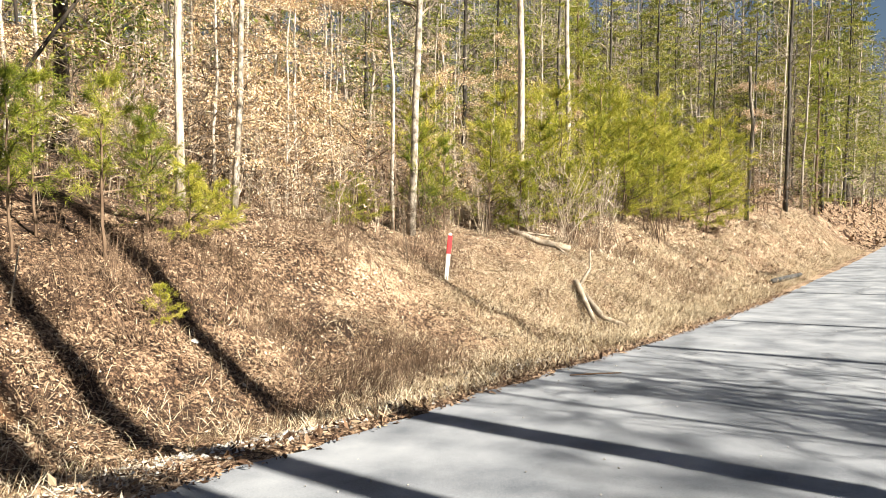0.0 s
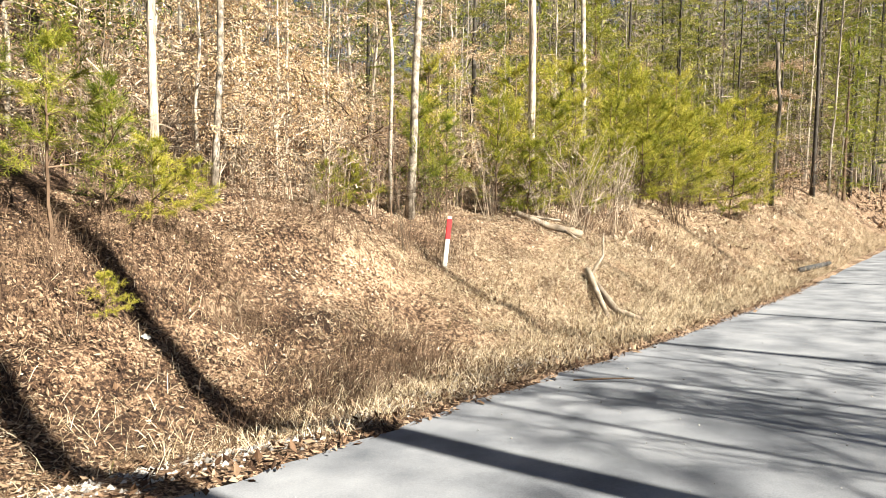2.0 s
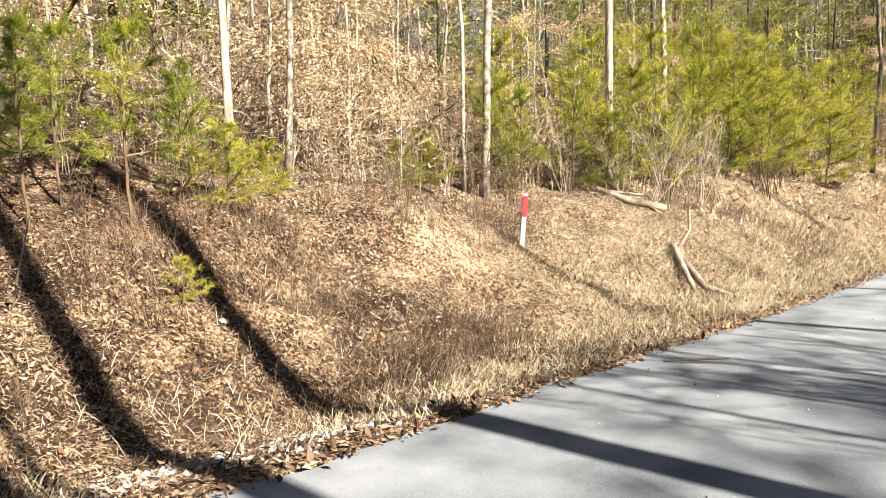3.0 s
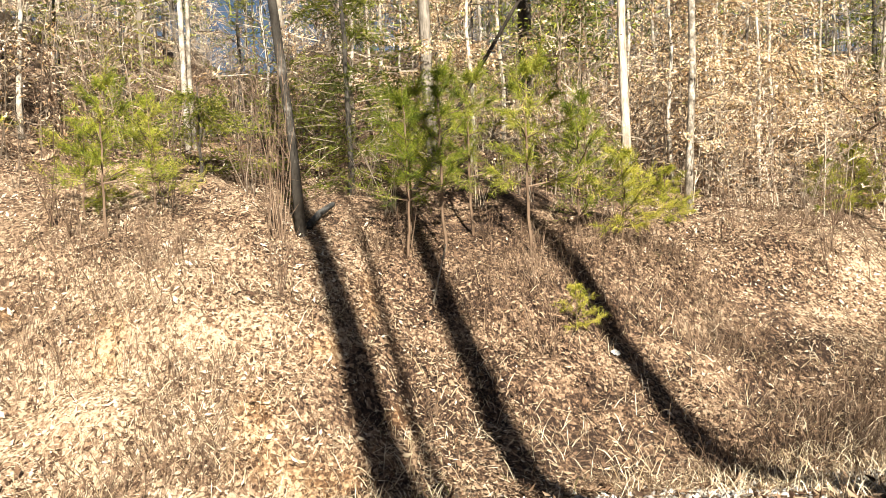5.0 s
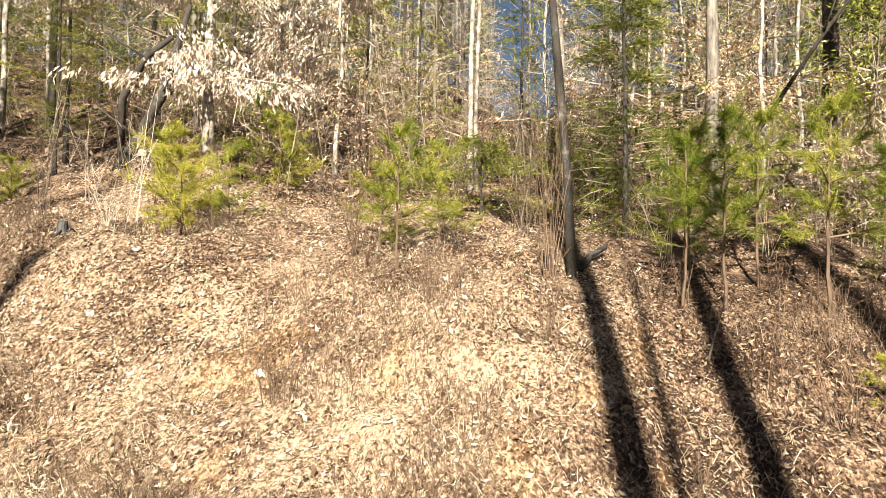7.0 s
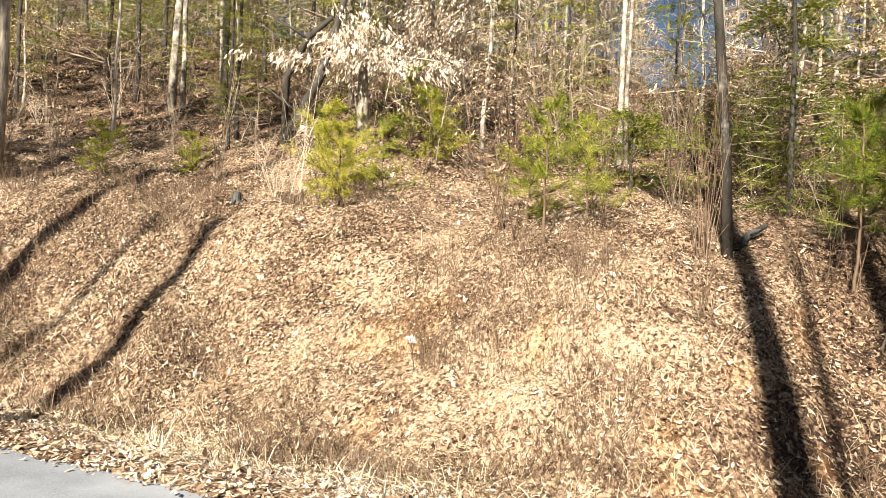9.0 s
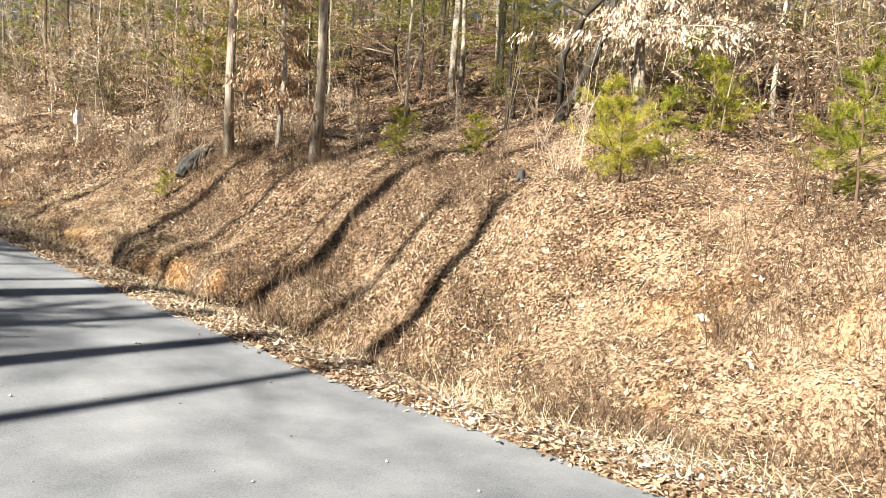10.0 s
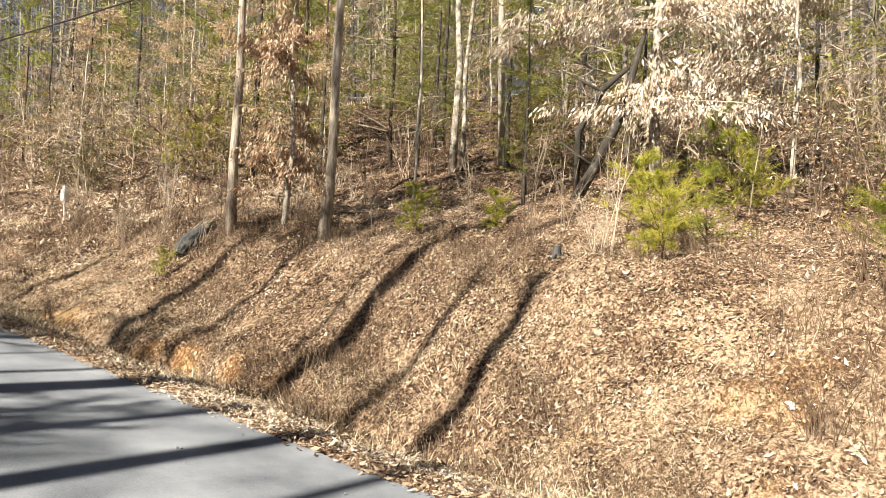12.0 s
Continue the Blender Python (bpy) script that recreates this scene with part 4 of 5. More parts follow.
for k, x, y, s, turn in ((2, 4.06, 8.2, 1.0, 0), (2, 3.12, 8.4, 0.95, 80), (2, 2.64, 8.1, 0.8, 200), (2, 2.9, 9.0, 0.8, 20), (2, -0.24, 8.07, 0.72, 0), (1, -0.6, 8.9, 0.75, 140), (0, 0.1, 8.7, 0.65, 70), (2, 3.6, 8.9, 0.9, 10), (2, 5.05, 8.9, 0.75, 250), (0, 4.8, 8.5, 0.8, 90), (1, 5.2, 8.3, 0.8, 10), (1, 3.98, 6.95, 0.35, 30),
                         (1, -2.9, 8.5, 0.8, 0), (1, -3.3, 8.9, 0.95, 130), (0, -2.5, 8.9, 0.55, 40), (0, -3.1, 11.2, 0.75, 0), (1, -2.7, 11.0, 0.9, 60), (1, -6.8, 8.7, 0.6, 10), (1, -10.35, 6.7, 0.35, 15), (1, -5.8, 9.4, 0.5, 15),
                         (0, 11.3, 9.3, 1.2, 5), (2, 11.8, 9.0, 0.9, 65), (0, 14.6, 9.2, 1.15, 120), (0, 15.6, 8.8, 1.2, 200), (0, 17.0, 9.0, 1.3, 10), (0, 18.2, 8.6, 1.3, 300), (2, 19.3, 8.9, 1.3, 70), (0, 20.2, 8.4, 1.4, 20), (0, 21.5, 8.6, 1.5, 170), (0, 22.8, 8.2, 1.4, 260), (0, 24.0, 8.4, 1.5, 40), (2, 25.5, 8.2, 1.4, 140), (0, 13.4, 8.9, 1.2, 50), (1, 14.0, 8.5, 1.3, 15), (1, 16.2, 8.3, 1.4, 75), (1, 18.9, 8.0, 1.5, 5), (1, 21.0, 7.9, 1.6, 35), (1, 23.2, 7.7, 1.7, 95), (0, 20.8, 9.6, 1.9, 33), (0, 18.0, 9.7, 1.7, 210), (0, 22.3, 9.4, 1.9, 111), (0, 12.2, 9.9, 1.4, 0), (1, 9.4, 9.3, 0.8, 0), (1, 8.6, 9.0, 0.6, 40), (1, 6.2, 9.0, 0.6, 80), (0, 16.5, 10.5, 1.6, 15), (0, 19.0, 10.8, 1.7, 95), (0, 23.0, 10.3, 1.8, 190), (0, 27.0, 9.5, 1.7, 45), (0, 26.5, 8.0, 1.6, 77), (0, 28.0, 7.9, 1.7, 10), (0, 29.5, 7.8, 1.6, 160), (1, 25.0, 7.4, 1.8, 0), (0, 24.6, 9.2, 2.0, 50), (1, -18.5, 12.5, 1.6, 0), (0, -22.0, 13.5, 1.4, 0)):
    sapling(k, x, y, s, turn)
put(fir("hemlock", "small dark hemlock behind the leaning tree", 4.6, 111, 1.45, None, 0.04, tiers=50, per=9, width=0.014, needle=0.052), 2.35, 10.4)
put(fir("hemlock", "low spreading hemlock beneath bare trees", 1.2, 112, 1.6, None, 0.02, tiers=14, per=9, width=0.014, needle=0.045), 0.4, 10.4)


def holly(h, seed, wide):
    q = np.random.RandomState(seed)
    t = thing("evergreen_shrub", "broad-leaved evergreen with glossy yellow-green leaves", "shrub", "evergreen shrubs")
    pts, rad = stem(h, 0.05, 0.015, (0, 0), 0.05, seed)
    b = Builder()
    b.tube(pts, rad, 6)
    ends = limbs(q, pts, rad, 0.3, 42, wide, 0.3, 0.05, b)
    part("stem_work", b, M_STEM, t, kind="stuff")
    b = hanging(q, ends, 6, 0.085, 0.3, 0.15)
    part("foliage", b, M_HOLLY, t, kind="stuff")
    return t


put(holly(5.8, 121, 1.3), 6.15, 12.1)

stems = [shrub("bare_shrub", "clump of bare reddish saplings on the bank", 1.1, 131, 8), shrub("bare_shrub", "thin brown weed stalks on the bank", 0.7, 132, 10, spread=0.5), shrub("bare_shrub", "tall pale bare whips at the wood's edge", 1.9, 133, 7, M_TWIG, 0.25), shrub("bare_shrub", "tangled bare brush with fine twigs", 1.6, 134, 12, M_TWIG, 0.6, twigs=8)]
put(shrub("bare_shrub", "tall bare whips round the foot of the leaning tree", 2.3, 135, 16, M_STEM, 0.14, r=0.0045), 1.33, 8.5)
bush = np.random.RandomState(5)
started = set()
count = 0
while count < 250:
    x = bush.uniform(-26, 34)
    u = bush.choice((bush.uniform(1.2, 4.2), bush.uniform(3.6, 7.0), bush.uniform(5, 12)), p=(0.2, 0.5, 0.3))
    if u < 3.4 and vnoise(x, u, 1.2, 31) < 0.15:
        continue
    k = 1 if u < 3.3 else int(bush.choice((0, 1, 2, 3), p=(0.3, 0.15, 0.3, 0.25)))
    s = bush.uniform(0.6, 1.15) * (1.35 if x > 14 else 1)
    if k not in started:
        started.add(k)
        put(stems[k], x, EDGE + u, 0, bush.uniform(0, 360), s)
    else:
        copy_to(stems[k], x, EDGE + u, bush.uniform(0, 360), s)
    count += 1

# ---- ground cover ----
def normals(x, y, e=0.06):
    gx_, gy_ = (ground(x + e, y) - ground(x - e, y)) / (2 * e), (ground(x, y + e) - ground(x, y - e)) / (2 * e)
    return unit(np.stack([-gx_, -gy_, np.ones_like(x)], 1))


def strew(n, x0, x1, u0, u1, size, power, seed, keep=None):
    q = np.random.RandomState(seed)
    x = q.uniform(x0, x1, n)
    y = EDGE + u0 + (u1 - u0) * q.uniform(0, 1, n) ** power
    k = q.uniform(0, 1, n) < (1 if keep is None else keep(x, y)) * (1 - np.clip(1.15 * bare_clay(x, y), 0, 0.97))
    return q, x[k], y[k]


def russet(x):
    """Straw and pale leaves thin out where brown leaves lie deeper."""
    return 1 - 0.85 * np.exp(-((x - 4.4) / 2.9) ** 4) - 0.2 * np.clip((-4.5 - x) / 2, 0, 1)


def litter(name, label, n, x0, x1, u0, u1, size, power, seed, keep=None, mat=None):
    q, x, y = strew(n, x0, x1, u0, u1, size, power, seed, keep)
    nor = normals(x, y)
    z = np.where(y < EDGE, road_top(x, y), ground(x, y))
    along = unit(np.cross(nor, q.normal(size=(len(x), 3))) + nor * q.normal(0.16, 0.32, (len(x), 1)))
    side = unit(np.cross(along, nor + q.normal(0, 0.28, nor.shape)))
    s = size * np.clip(np.exp(q.normal(-0.25, 0.5, len(x))), 0.25, 2.1)
    base = np.stack([x, y, z], 1) + nor * q.uniform(0.004, 0.035, (len(x), 1))
    b = Builder()
    b.leaves(base, along, side, s, s * q.uniform(0.25, 0.55, len(x)), 0.2)
    return single(name, b, mat or M_LITTER, label, "leaves", kind="stuff")


litter("leaf_litter", "thick carpet of dry tan and brown fallen leaves", 250000, -15, 16, 0.9, 8.0, 0.04, 1.0, 201, lambda x, y: np.clip(0.7 + 0.8 * vnoise(x, y, 1.4, 71), 0.15, 1) * russet(x))
litter("leaf_litter", "dry fallen leaves over the upper hillside", 60000, -30, 36, 7.5, 24, 0.11, 1.3, 202, None, M_BROWNLEAF)
litter("leaf_litter", "dry fallen leaves on the far bank", 30000, 15, 42, 0.6, 9, 0.1, 1.0, 203)
litter("leaf_litter", "dry leaves on the distant bank by the road", 16000, 42, 85, 0.2, 12, 0.26, 1.0, 209, None, M_BROWNLEAF)
litter("leaf_litter", "dry fallen leaves on the bank beyond the trees", 44000, -38, -13, 0.8, 10, 0.095, 1.0, 204)
litter("leaf_litter", "pale dry leaves drifted along the road's edge", 64000, -20, 2.5, -0.1, 1.0, 0.038, 1.0, 205, lambda x, y: np.exp(-((y - EDGE - 0.32) / 0.34) ** 2))
litter("leaf_litter", "band of brown leaves gathered along the road's edge", 30000, 0, 20, -0.12, 1.2, 0.05, 1.0, 210, lambda x, y: (0.2 + 0.8 * np.exp(-((y - EDGE - 0.12) / 0.2) ** 2)) * np.clip((x - 0.5) / 2, 0, 1), M_BROWNLEAF)
litter("leaf_litter", "brown leaves gathered in hollows of the bank", 60000, -14, 15, 1.2, 7.5, 0.042, 1.0, 206, lambda x, y: np.clip(2.2 * vnoise(x, y, 1.1, 81) - 0.3, 0, 1), M_BROWNLEAF)

litter("leaf_litter", "red-brown leaves lying deep below the pines", 80000, 0.8, 8.0, 1.0, 5.2, 0.038, 1.0, 207, lambda x, y: np.clip(0.55 + 0.9 * vnoise(x, y, 0.9, 82), 0, 1) * np.exp(-((x - 4.4) / 3.0) ** 4), M_BROWNLEAF)
litter("leaf_litter", "brown leaves on the shaded bank below two grey trunks", 50000, -15, -4.5, 1.0, 5.2, 0.042, 1.0, 208, lambda x, y: np.clip(0.35 + 1.0 * vnoise(x, y, 0.9, 83), 0, 1), M_BROWNLEAF)


def grass(name, label, n, x0, x1, u0, u1, h, seed, mat, keep=None, fall=0.9):
    q, x, y = strew(n, x0, x1, u0, u1, h, 1.0, seed, keep)
    base = np.stack([x, y, ground(x, y) - 0.01], 1)
    d = unit(np.stack([q.normal(0, fall, len(x)), q.normal(-0.25, fall, len(x)), np.ones(len(x))], 1))
    ln = h * q.uniform(0.4, 1.25, len(x))[:, None]
    b = Builder()
    b.blades(base, base + d * ln, q.uniform(0.003, 0.007, len(x)), np.stack([0 * x, 0 * x, 0.12 * ln[:, 0]], 1))
    return single(name, b, mat, label, "grass", kind="stuff")


def patchy(x, y):
    u = y - EDGE
    return np.clip(0.55 + 0.9 * vnoise(x, y, 0.9, 41), 0.05, 1) * np.clip(1.25 - np.abs(u - 1.5) / 2.2, 0.05, 1)


grass("dry_grass", "matted straw-coloured dead grass at the foot of the bank", 50000, -18, 18, 0.4, 4.2, 0.18, 301, M_STRAW, patchy)
grass("dry_grass", "straw-coloured dead grass along the far verge", 34000, 9, 40, 0.2, 3.2, 0.24, 302, M_STRAW)
grass("dry_grass", "straw-coloured dead grass along the rising verge", 14000, -36, -17, 0.3, 4.0, 0.28, 303, M_STRAW)
grass("dry_grass", "pale tufts of straw along the sunny road edge", 26000, 4, 20, 0.1, 1.5, 0.14, 308, M_STRAW)
grass("dead_weeds", "clumps of brown dead weeds at the foot of the bank", 15000, -7, 1.5, 0.9, 2.7, 0.22, 310, M_STEM, lambda x, y: np.clip(3.2 * vnoise(x, y, 0.7, 57) - 0.7, 0, 1), 0.5)
grass("dead_weeds", "dense brown weed patch below the pines", 8000, 4.2, 7.6, 1.0, 2.6, 0.24, 311, M_STEM, lambda x, y: np.exp(-((x - 5.9) / 0.9) ** 2 - ((y - 5.45) / 0.5) ** 2), 0.5)
grass("dead_weeds", "patches of brown dead weed stalks on the bank", 56000, -17, 18, 1.2, 5.0, 0.32, 305, M_STEM, lambda x, y: np.clip(3.4 * vnoise(x, y, 1.1, 55) - 0.5, 0, 1), 0.5)


def strands(name, label, n, x0, x1, u0, u1, length, seed, mat, keep=None, lift=0.25):
    """Dead grass lying matted along the slope."""
    q, x, y = strew(n, x0, x1, u0, u1, length, 1.0, seed, keep)
    nor = normals(x, y)
    d = unit(0.7 * np.cross(nor, q.normal(size=nor.shape)) + (0, -0.6, -0.35) + nor * np.abs(q.normal(0, lift, (len(x), 1))))
    base = np.stack([x, y, ground(x, y)], 1) + nor * q.uniform(0.003, 0.04, (len(x), 1))
    b = Builder()
    b.spikes(base, base + d * (length * q.uniform(0.4, 1.3, len(x)))[:, None], q.uniform(0.0022, 0.0048, len(x)))
    return single(name, b, mat, label, "grass", kind="stuff")


strands("matted_straw", "pale dead grass matted over the bank", 430000, -14, 16, 0.5, 6.5, 0.1, 306, M_STRAW, lambda x, y: np.clip(0.75 + 0.9 * vnoise(x, y, 1.0, 72), 0.1, 1) * np.clip(1.3 - (y - EDGE) / 4.4, 0.12, 1) * russet(x))
strands("matted_straw", "pale dead grass matted along the sunny verge", 110000, 8.5, 24, 0.2, 4.2, 0.13, 312, M_STRAW, lambda x, y: np.clip(0.7 + 0.7 * vnoise(x, y, 1.2, 74), 0.1, 1))
strands("matted_straw", "brown dead stalks matted over the bank", 70000, -15, 16, 1.2, 6.0, 0.2, 307, M_STEM, lambda x, y: np.clip(0.1 + 1.6 * vnoise(x, y, 1.3, 73), 0, 1), 0.6)
grass("green_weeds", "sparse green weeds among dead grass", 5000, -16, 18, 0.8, 5.0, 0.14, 304, M_GREENBLADE, lambda x, y: np.clip(2.2 * vnoise(x, y, 0.7, 51) - 0.9, 0, 1))


# ---- small things ----
def stake():
    t = thing("marker_stake", "white wooden marker stake with a red top", "stake", at=spot(9.72, 7.4, 0.1))
    part("post", box((-0.035, -0.012, 0), (0.035, 0.012, 0.6), 0.004), M_WHITE, t)
    part("red_top", box((-0.039, -0.016, 0.55), (0.039, 0.016, 0.88), 0.005), M_RED, t, "red painted top")
    part("tip", box((-0.03, -0.011, 0.88), (0.03, 0.011, 0.92), 0.004), M_WHITE, t)
    t.rotation_euler = (0, radians(5), radians(-35))
    return t


stake()


def sign():
    x, y = -16.65, 5.72
    t = thing("auction_sign", "small red and white auction sign with a teal arrow", "sign", at=spot(x, y, 0.12))
    part("board", box((-0.3, -0.006, 0.28), (0.3, 0.006, 0.72), 0.002), M_WHITE, t)
    part("red_band", box((-0.29, -0.012, 0.565), (0.29, -0.0085, 0.71)), M_RED, t)
    arrow = bmesh.new()
    vs = [arrow.verts.new((px, -0.0095, pz)) for px, pz in ((-0.25, 0.45), (0.14, 0.45), (0.14, 0.42), (0.25, 0.49), (0.14, 0.56), (0.14, 0.53), (-0.25, 0.53))]
    arrow.faces.new(vs)
    part("arrow", arrow, M_TEAL, t, "teal printed arrow")
    for px in (-0.15, 0.15):
        leg = Builder()
        leg.tube([(px, 0.01, 0), (px, 0.01, 0.5)], (0.005, 0.005), 6)
        part("wire_leg", leg, M_WIRE, t)
    for px, w in ((-0.2, 0.12), (-0.02, 0.16), (0.16, 0.1)):
        part("text_bar", box((px - w / 2, -0.012, 0.34), (px + w / 2, -0.0085, 0.37)), M_ROT, t)
    cu = bpy.data.curves.new("lettering", "FONT")
    cu.body, cu.size, cu.align_x = "AUCTION", 0.125, "CENTER"
    me = bpy.data.meshes.new_from_object(new("lettering", cu).evaluated_get(bpy.context.evaluated_depsgraph_get()))
    bpy.data.objects.remove(bpy.data.objects["lettering"])
    me.materials.clear()
    me.materials.append(M_WHITE)
    ob = new("lettering", me)
    ob.parent = t
    ob.matrix_basis = pose(0, -0.0145, 0.592, 90, 0, 0)
    t.rotation_euler, t.scale = (0, 0, radians(62)), (0.68, 0.68, 0.68)
    return t


sign()


def post():
    t = thing("marker_post", "white plastic utility marker post with a boxy head", "post", at=spot(-15.6, 7.5, 0.05))
    b = Builder()
    b.tube([(0, 0, 0), (0, 0, 0.5)], (0.02, 0.02), 8)
    part("pole", b, M_WHITE, t)
    part("head", box((-0.07, -0.07, 0.46), (0.07, 0.07, 0.7), 0.02), M_WHITE, t)
    part("cap", box((-0.045, -0.045, 0.7), (0.045, 0.045, 0.78), 0.015), M_WHITE, t)
    return t


post()


def pole():
    x, y = -21.3, 7.15
    t = thing("utility_pole", "dark weathered wooden utility pole by the road", "utility pole", at=spot(x, y, 0.1))
    b = Builder()
    b.tube([(0, 0, 0), (0, 0, 4), (0, 0, 10)], (0.125, 0.115, 0.1), 12)
    part("shaft", b, M_DARK, t, smooth=True)
    part("bracket", box((-0.05, -0.22, 5.5), (0.05, -0.1, 5.7), 0.01), M_WIRE, t)
    z = float(ground(x, y))
    b = Builder()
    k = np.linspace(0, 1, 24)
    b.tube(np.stack([x + 34 * k, y + 8 * k, z + 4.5 + 7.5 * k - 5 * k * (1 - k)], 1), np.full(24, 0.02), 5)
    single("overhead_cable", b, M_WIRE, "black overhead cable strung from the utility pole", "cable")
    return t


pole()


def branchy(name, label, lines, mat, cat="branch"):
    b = Builder()
    for pts, r in lines:
        pts = np.array(pts, float)
        pts[:, 2] += ground(pts[:, 0], pts[:, 1])
        b.tube(pts, r, 7)
    return single(name, b, mat, label, cat, smooth=True)


branchy("fallen_log", "bleached fallen log with broken stubs on the bank", [([(13.0, 8.1, 0.1), (13.4, 7.6, 0.14), (13.9, 7.1, 0.2)], (0.06, 0.07, 0.07)), ([(13.6, 7.4, 0.15), (13.7, 7.0, 0.02)], (0.04, 0.02)), ([(13.1, 7.9, 0.1), (13.9, 7.6, 0.25)], (0.03, 0.02))], M_DEADWOOD, "log")
branchy("fallen_branch", "forked bleached branch lying at the verge", [([(11.4, 4.7, 0.03), (11.7, 5.3, 0.08), (12.1, 6.0, 0.12)], (0.04, 0.065, 0.065)), ([(11.2, 5.2, 0.03), (12.0, 5.9, 0.14), (12.2, 6.1, 0.15)], (0.035, 0.055, 0.06)), ([(12.1, 6.0, 0.12), (12.6, 6.0, 0.45), (12.7, 6.05, 0.8)], (0.04, 0.025, 0.012))], M_DEADWOOD)
branchy("fallen_stick", "thin stick lying on the asphalt", [([(6.75, 3.5, 0.07), (6.95, 3.25, 0.085), (7.1, 3.05, 0.09)], (0.008, 0.009, 0.006))], M_STEM, "stick")
branchy("fallen_log", "short dead log against the foot of the leaning tree", [([(1.66, 8.8, 0.02), (1.8, 9.1, 0.08), (2.0, 9.35, 0.12)], (0.045, 0.04, 0.03)), ([(1.8, 9.1, 0.08), (1.92, 9.0, 0.2)], (0.02, 0.01))], M_ROT, "log")
branchy("fallen_log", "mossy fallen trunk on the hillside", [([(0.2, 13.2, 0.1), (1.4, 13.4, 0.15), (2.8, 13.8, 0.08)], (0.08, 0.08, 0.06))], M_ROT, "log")
branchy("dead_tree", "two dead grey boles leaning together on the slope", [([(-5.15, 10.75, -0.05), (-4.85, 10.8, 0.45), (-4.45, 10.8, 1.25), (-4.3, 10.85, 1.85), (-4.1, 10.9, 2.6)], (0.1, 0.085, 0.08, 0.065, 0.035)), ([(-5.25, 11.0, -0.05), (-5.2, 10.95, 1.1), (-4.75, 10.85, 1.75), (-4.3, 10.75, 2.1)], (0.055, 0.06, 0.055, 0.04)), ([(-4.85, 10.8, 0.5), (-5.3, 10.5, 1.0)], (0.03, 0.01)), ([(-4.45, 10.8, 1.25), (-4.0, 10.4, 1.6), (-3.7, 10.2, 1.6)], (0.03, 0.02, 0.008)), ([(-4.7, 10.85, 1.7), (-5.4, 10.6, 2.2)], (0.025, 0.008))], M_SHADED_LICHEN, "tree")
branchy("dead_limb", "dark dead limb leaning among the pines", [([(3.2, 10.5, -0.05), (4.16, 10.5, 1.5), (4.84, 10.5, 2.7), (5.6, 10.55, 3.9)], (0.035, 0.03, 0.025, 0.012)), ([(4.84, 10.5, 2.7), (4.95, 10.3, 3.3)], (0.015, 0.006))], M_DARK)
branchy("fallen_stick", "pale dead stick leaning on the bank", [([(2.75, 7.5, 0.02), (3.0, 7.9, 0.4)], (0.012, 0.006))], M_DEADWOOD, "stick")


def stump():
    """A short broken log, tipped over among leaves, with torn splinters."""
    t = thing("broken_log", "slate-grey broken log tipped over at the bank's top", "log", at=spot(-10.6, 7.3, 0.02))
    q = np.random.RandomState(9)
    b = Builder()
    b.tube([(0.02, -0.2, -0.05), (0.0, -0.14, 0.05), (-0.02, -0.04, 0.16), (0.0, 0.1, 0.28), (0.05, 0.22, 0.4), (0.06, 0.3, 0.46)], (0.08, 0.1, 0.11, 0.115, 0.1, 0.05), 9)
    bole = part("bole", b, M_ROT, t)
    for v in bole.data.vertices:
        v.co += v.normal * 0.05 * noise.noise(v.co * 11)
    for k in range(7):
        b = Builder()
        o = np.array((0.05, 0.24, 0.4)) + q.normal(0, 0.07, 3) * (1, 1, 0.4)
        b.tube([o, o + (q.normal(0.0, 0.05), q.normal(0.12, 0.04), q.uniform(0.06, 0.2))], (0.035, 0.006), 5)
        part("splinter", b, M_DEADWOOD, t, "pale torn splinter")
    for a, c in (((-0.17, 0.05, 0.12), (-0.42, 0.12, 0.3)), ((0.16, 0.0, 0.1), (0.4, -0.05, 0.34))):
        b = Builder()
        b.tube([a, np.array(a) * 0.5 + np.array(c) * 0.5 + (0, 0, 0.03), c], (0.03, 0.022, 0.008), 6)
        part("stub", b, M_ROT, t)
    return t


stump()
b = Builder()
q = np.random.RandomState(14)
for _ in range(6000):
    x, y = q.uniform(-16, 16), EDGE + q.normal(0.62, 0.22)
    if y < EDGE:
        continue
    c, s = np.array(spot(x, y)), q.uniform(0.008, 0.03)
    o = np.array([(1, 0, 0), (0, 1, 0), (0, 0, 1), (-1, 0, 0), (0, -1, 0), (0, 0, -1)]) * s * q.uniform(0.6, 1.2, (6, 1)) + c
    b.add(o, [(0, 1, 2), (1, 3, 2), (3, 4, 2), (4, 0, 2), (1, 0, 5), (3, 1, 5), (4, 3, 5), (0, 4, 5)])
for _ in range(260):
    x, y = q.uniform(-10, 14), q.uniform(0.2, 3.7)
    c, s = np.array((x, y, float(road_top(x, y)) + 0.003)), q.uniform(0.004, 0.012)
    o = np.array([(1, 0, 0), (0, 1, 0), (0, 0, 1), (-1, 0, 0), (0, -1, 0), (0, 0, -1)]) * s * q.uniform(0.6, 1.2, (6, 1)) + c
    b.add(o, [(0, 1, 2), (1, 3, 2), (3, 4, 2), (4, 0, 2), (1, 0, 5), (3, 1, 5), (4, 3, 5), (0, 4, 5)])
single("gravel", b, M_GRAVEL, "loose grey gravel along the road's edge", "gravel", kind="stuff")


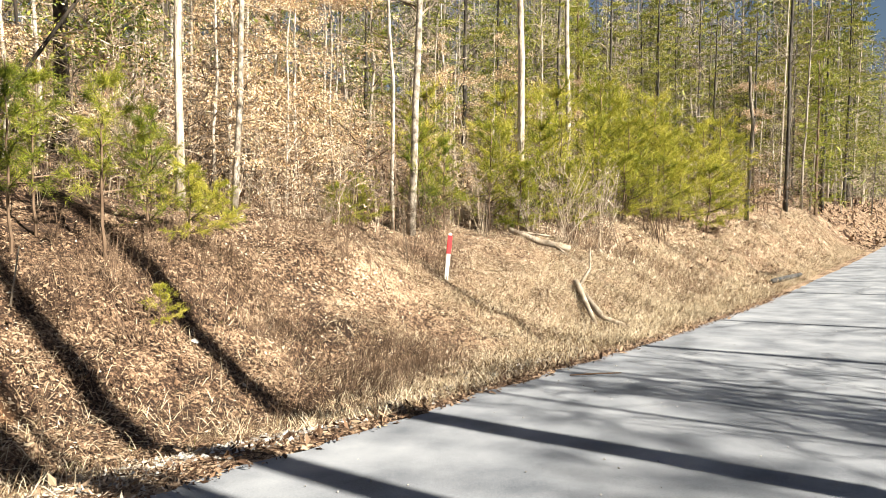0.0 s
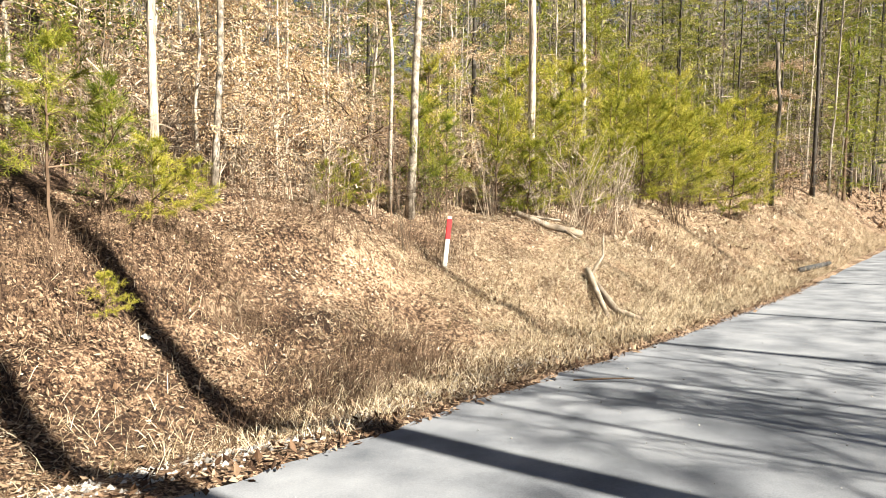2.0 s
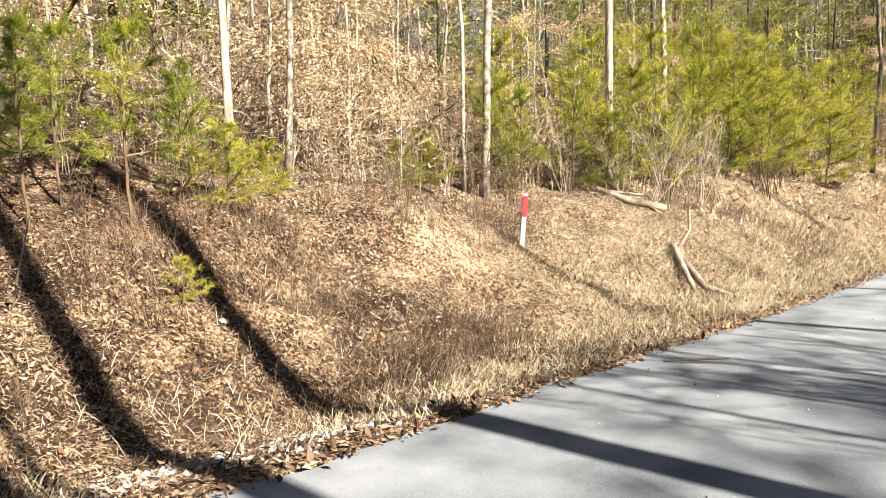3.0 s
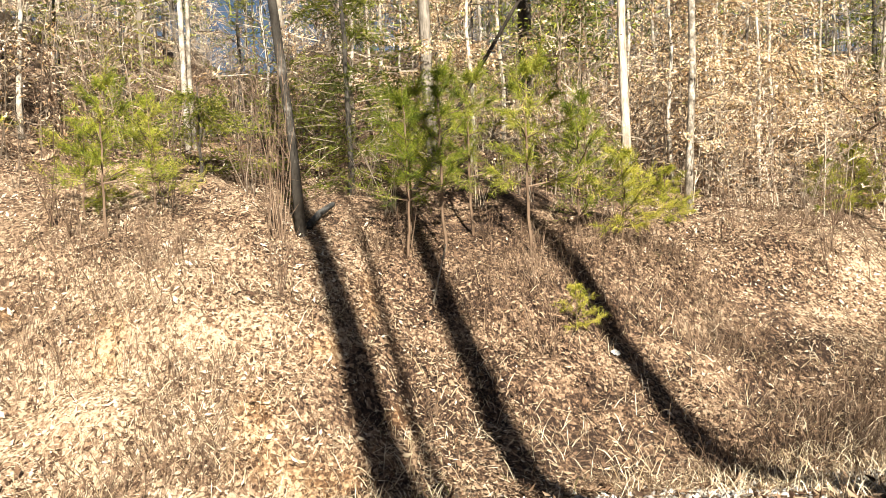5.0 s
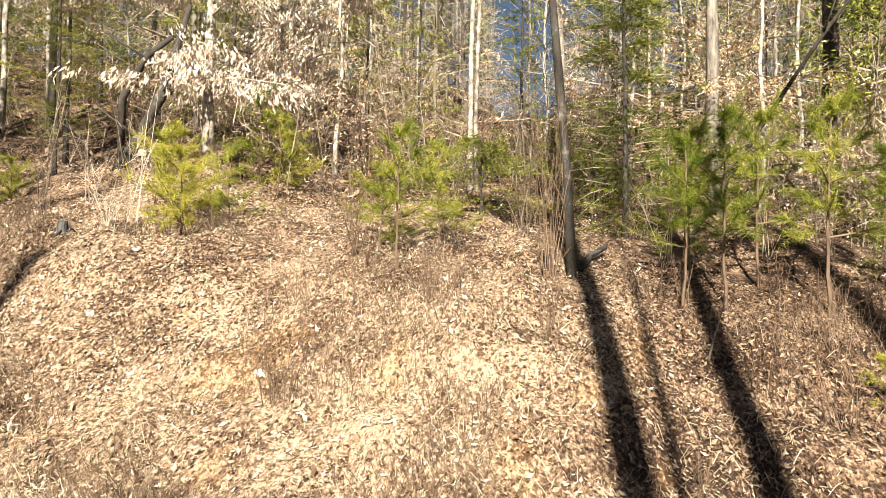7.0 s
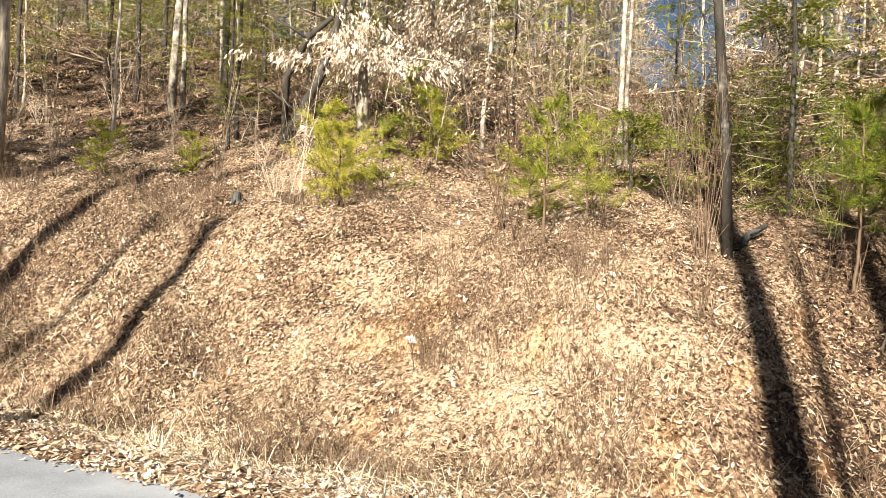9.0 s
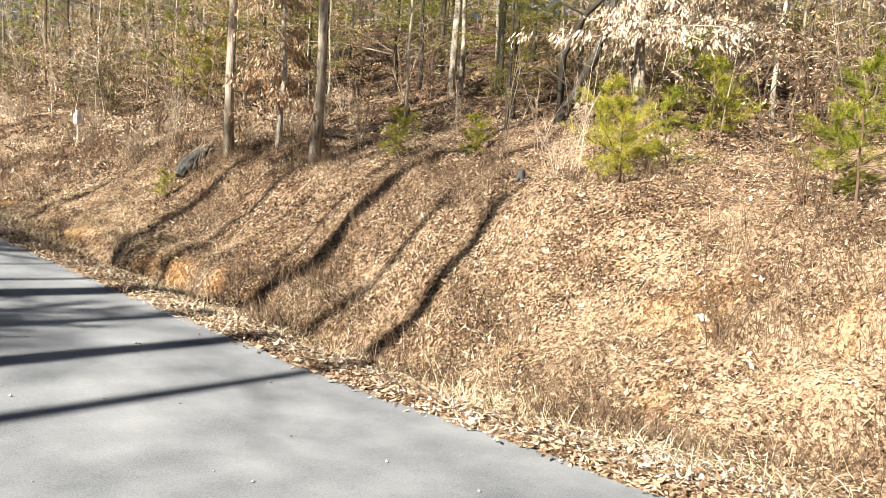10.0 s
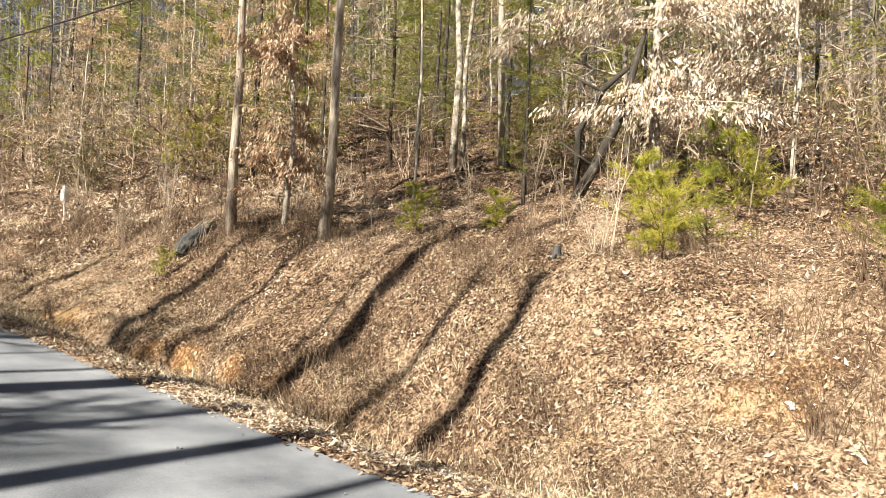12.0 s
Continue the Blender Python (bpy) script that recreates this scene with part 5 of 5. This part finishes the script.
def scrap(x, y, s, seed):
    """A crumpled piece of white litter."""
    q = np.random.RandomState(seed)
    b = Builder()
    k = np.linspace(-1, 1, 6)
    px, py = np.meshgrid(k, k, indexing="ij")
    pz = q.uniform(0, 0.5, px.shape)
    v = np.stack([px, py * 0.7, pz], -1).reshape(-1, 3) * s
    b.add(v, [(i * 6 + j, i * 6 + 6 + j, i * 6 + 7 + j, i * 6 + j + 1) for i in range(5) for j in range(5)])
    ob = single("paper_scrap", b, M_PAPER, "crumpled white scrap of litter on the bank", "litter", "litter on the bank")
    put(ob, x, y, -0.015, 40 * seed, 1, (35, 0))


def rock(x, y, s, seed):
    """A rounded, broken stone half sunk in leaves."""
    bm = bmesh.new()
    bmesh.ops.create_icosphere(bm, subdivisions=3, radius=s)
    for v in bm.verts:
        v.co *= 1 + 0.35 * noise.noise(v.co * 1.6 / s + Vector((seed, 0, 0)))
        v.co.z *= 0.75
    me = bpy.data.meshes.new("rock")
    bm.to_mesh(me)
    bm.free()
    me.materials.append(M_OAK)
    put(tagged(new("rock", me), "pale broken stone half sunk in leaves", "rock"), x, y, -0.3 * s)


rock(-5.75, 12.4, 0.12, 3)


def cut_stump():
    """The weathered foot of a small felled tree."""
    t = thing("tree_stump", "small grey weathered stump among leaves", "stump", at=spot(-4.0, 8.0, 0.04))
    b = Builder()
    b.tube([(0, 0, 0), (0, 0, 0.06), (0.01, 0, 0.16), (0.015, 0.01, 0.24)], (0.14, 0.1, 0.085, 0.075), 11)
    part("bole", b, M_ROT, t)
    for a in (0.3, 1.9, 3.4, 5.0):
        b = Builder()
        d = np.array((math.cos(a), math.sin(a), 0))
        b.tube([d * 0.06 + (0, 0, 0.08), d * 0.16 + (0, 0, 0.04), d * 0.27 + (0, 0, -0.02)], (0.04, 0.028, 0.01), 6)
        part("root", b, M_ROT, t)
    t.scale = (0.65, 0.65, 0.65)


cut_stump()
scrap(4.28, 6.75, 0.05, 1)
scrap(-1.12, 6.62, 0.06, 2)
scrap(-0.6, 6.2, 0.035, 3)
scrap(-7.6, 9.0, 0.05, 4)
branchy("fallen_log", "grey log lying at the far road edge", [([(21.5, 4.5, 0.08), (23.0, 4.35, 0.1), (24.6, 4.3, 0.07)], (0.07, 0.08, 0.06))], M_ROT, "log")
q = np.random.RandomState(21)
pile = []
for _ in range(46):
    a, c = q.uniform(0, 2 * math.pi), q.normal(0, 0.28, 2)
    ln, z = q.uniform(0.1, 0.28), abs(q.normal(0.08, 0.07))
    pile.append(([(7.96 + c[0] - ln * math.cos(a), 7.95 + c[1] - ln * math.sin(a), max(0.02, z - 0.1)), (7.96 + c[0], 7.95 + c[1], z + 0.08), (7.96 + c[0] + ln * math.cos(a), 7.95 + c[1] + ln * math.sin(a), max(0.02, z - 0.08))], (0.003, 0.005, 0.002)))
tagged(branchy("brush_pile", "heap of cut brown twigs on the bank", pile, M_STEM, "brush pile"), kind="stuff")
for k, (x, y, s, tilt) in enumerate(((14.3, 7.6, 1.5, 28), (17.2, 7.3, 1.6, 30), (19.6, 7.2, 1.5, 18), (12.4, 8.4, 1.2, 15))):
    c = copy_to(stems[2], x, y, 70 * k, s, (0, tilt))
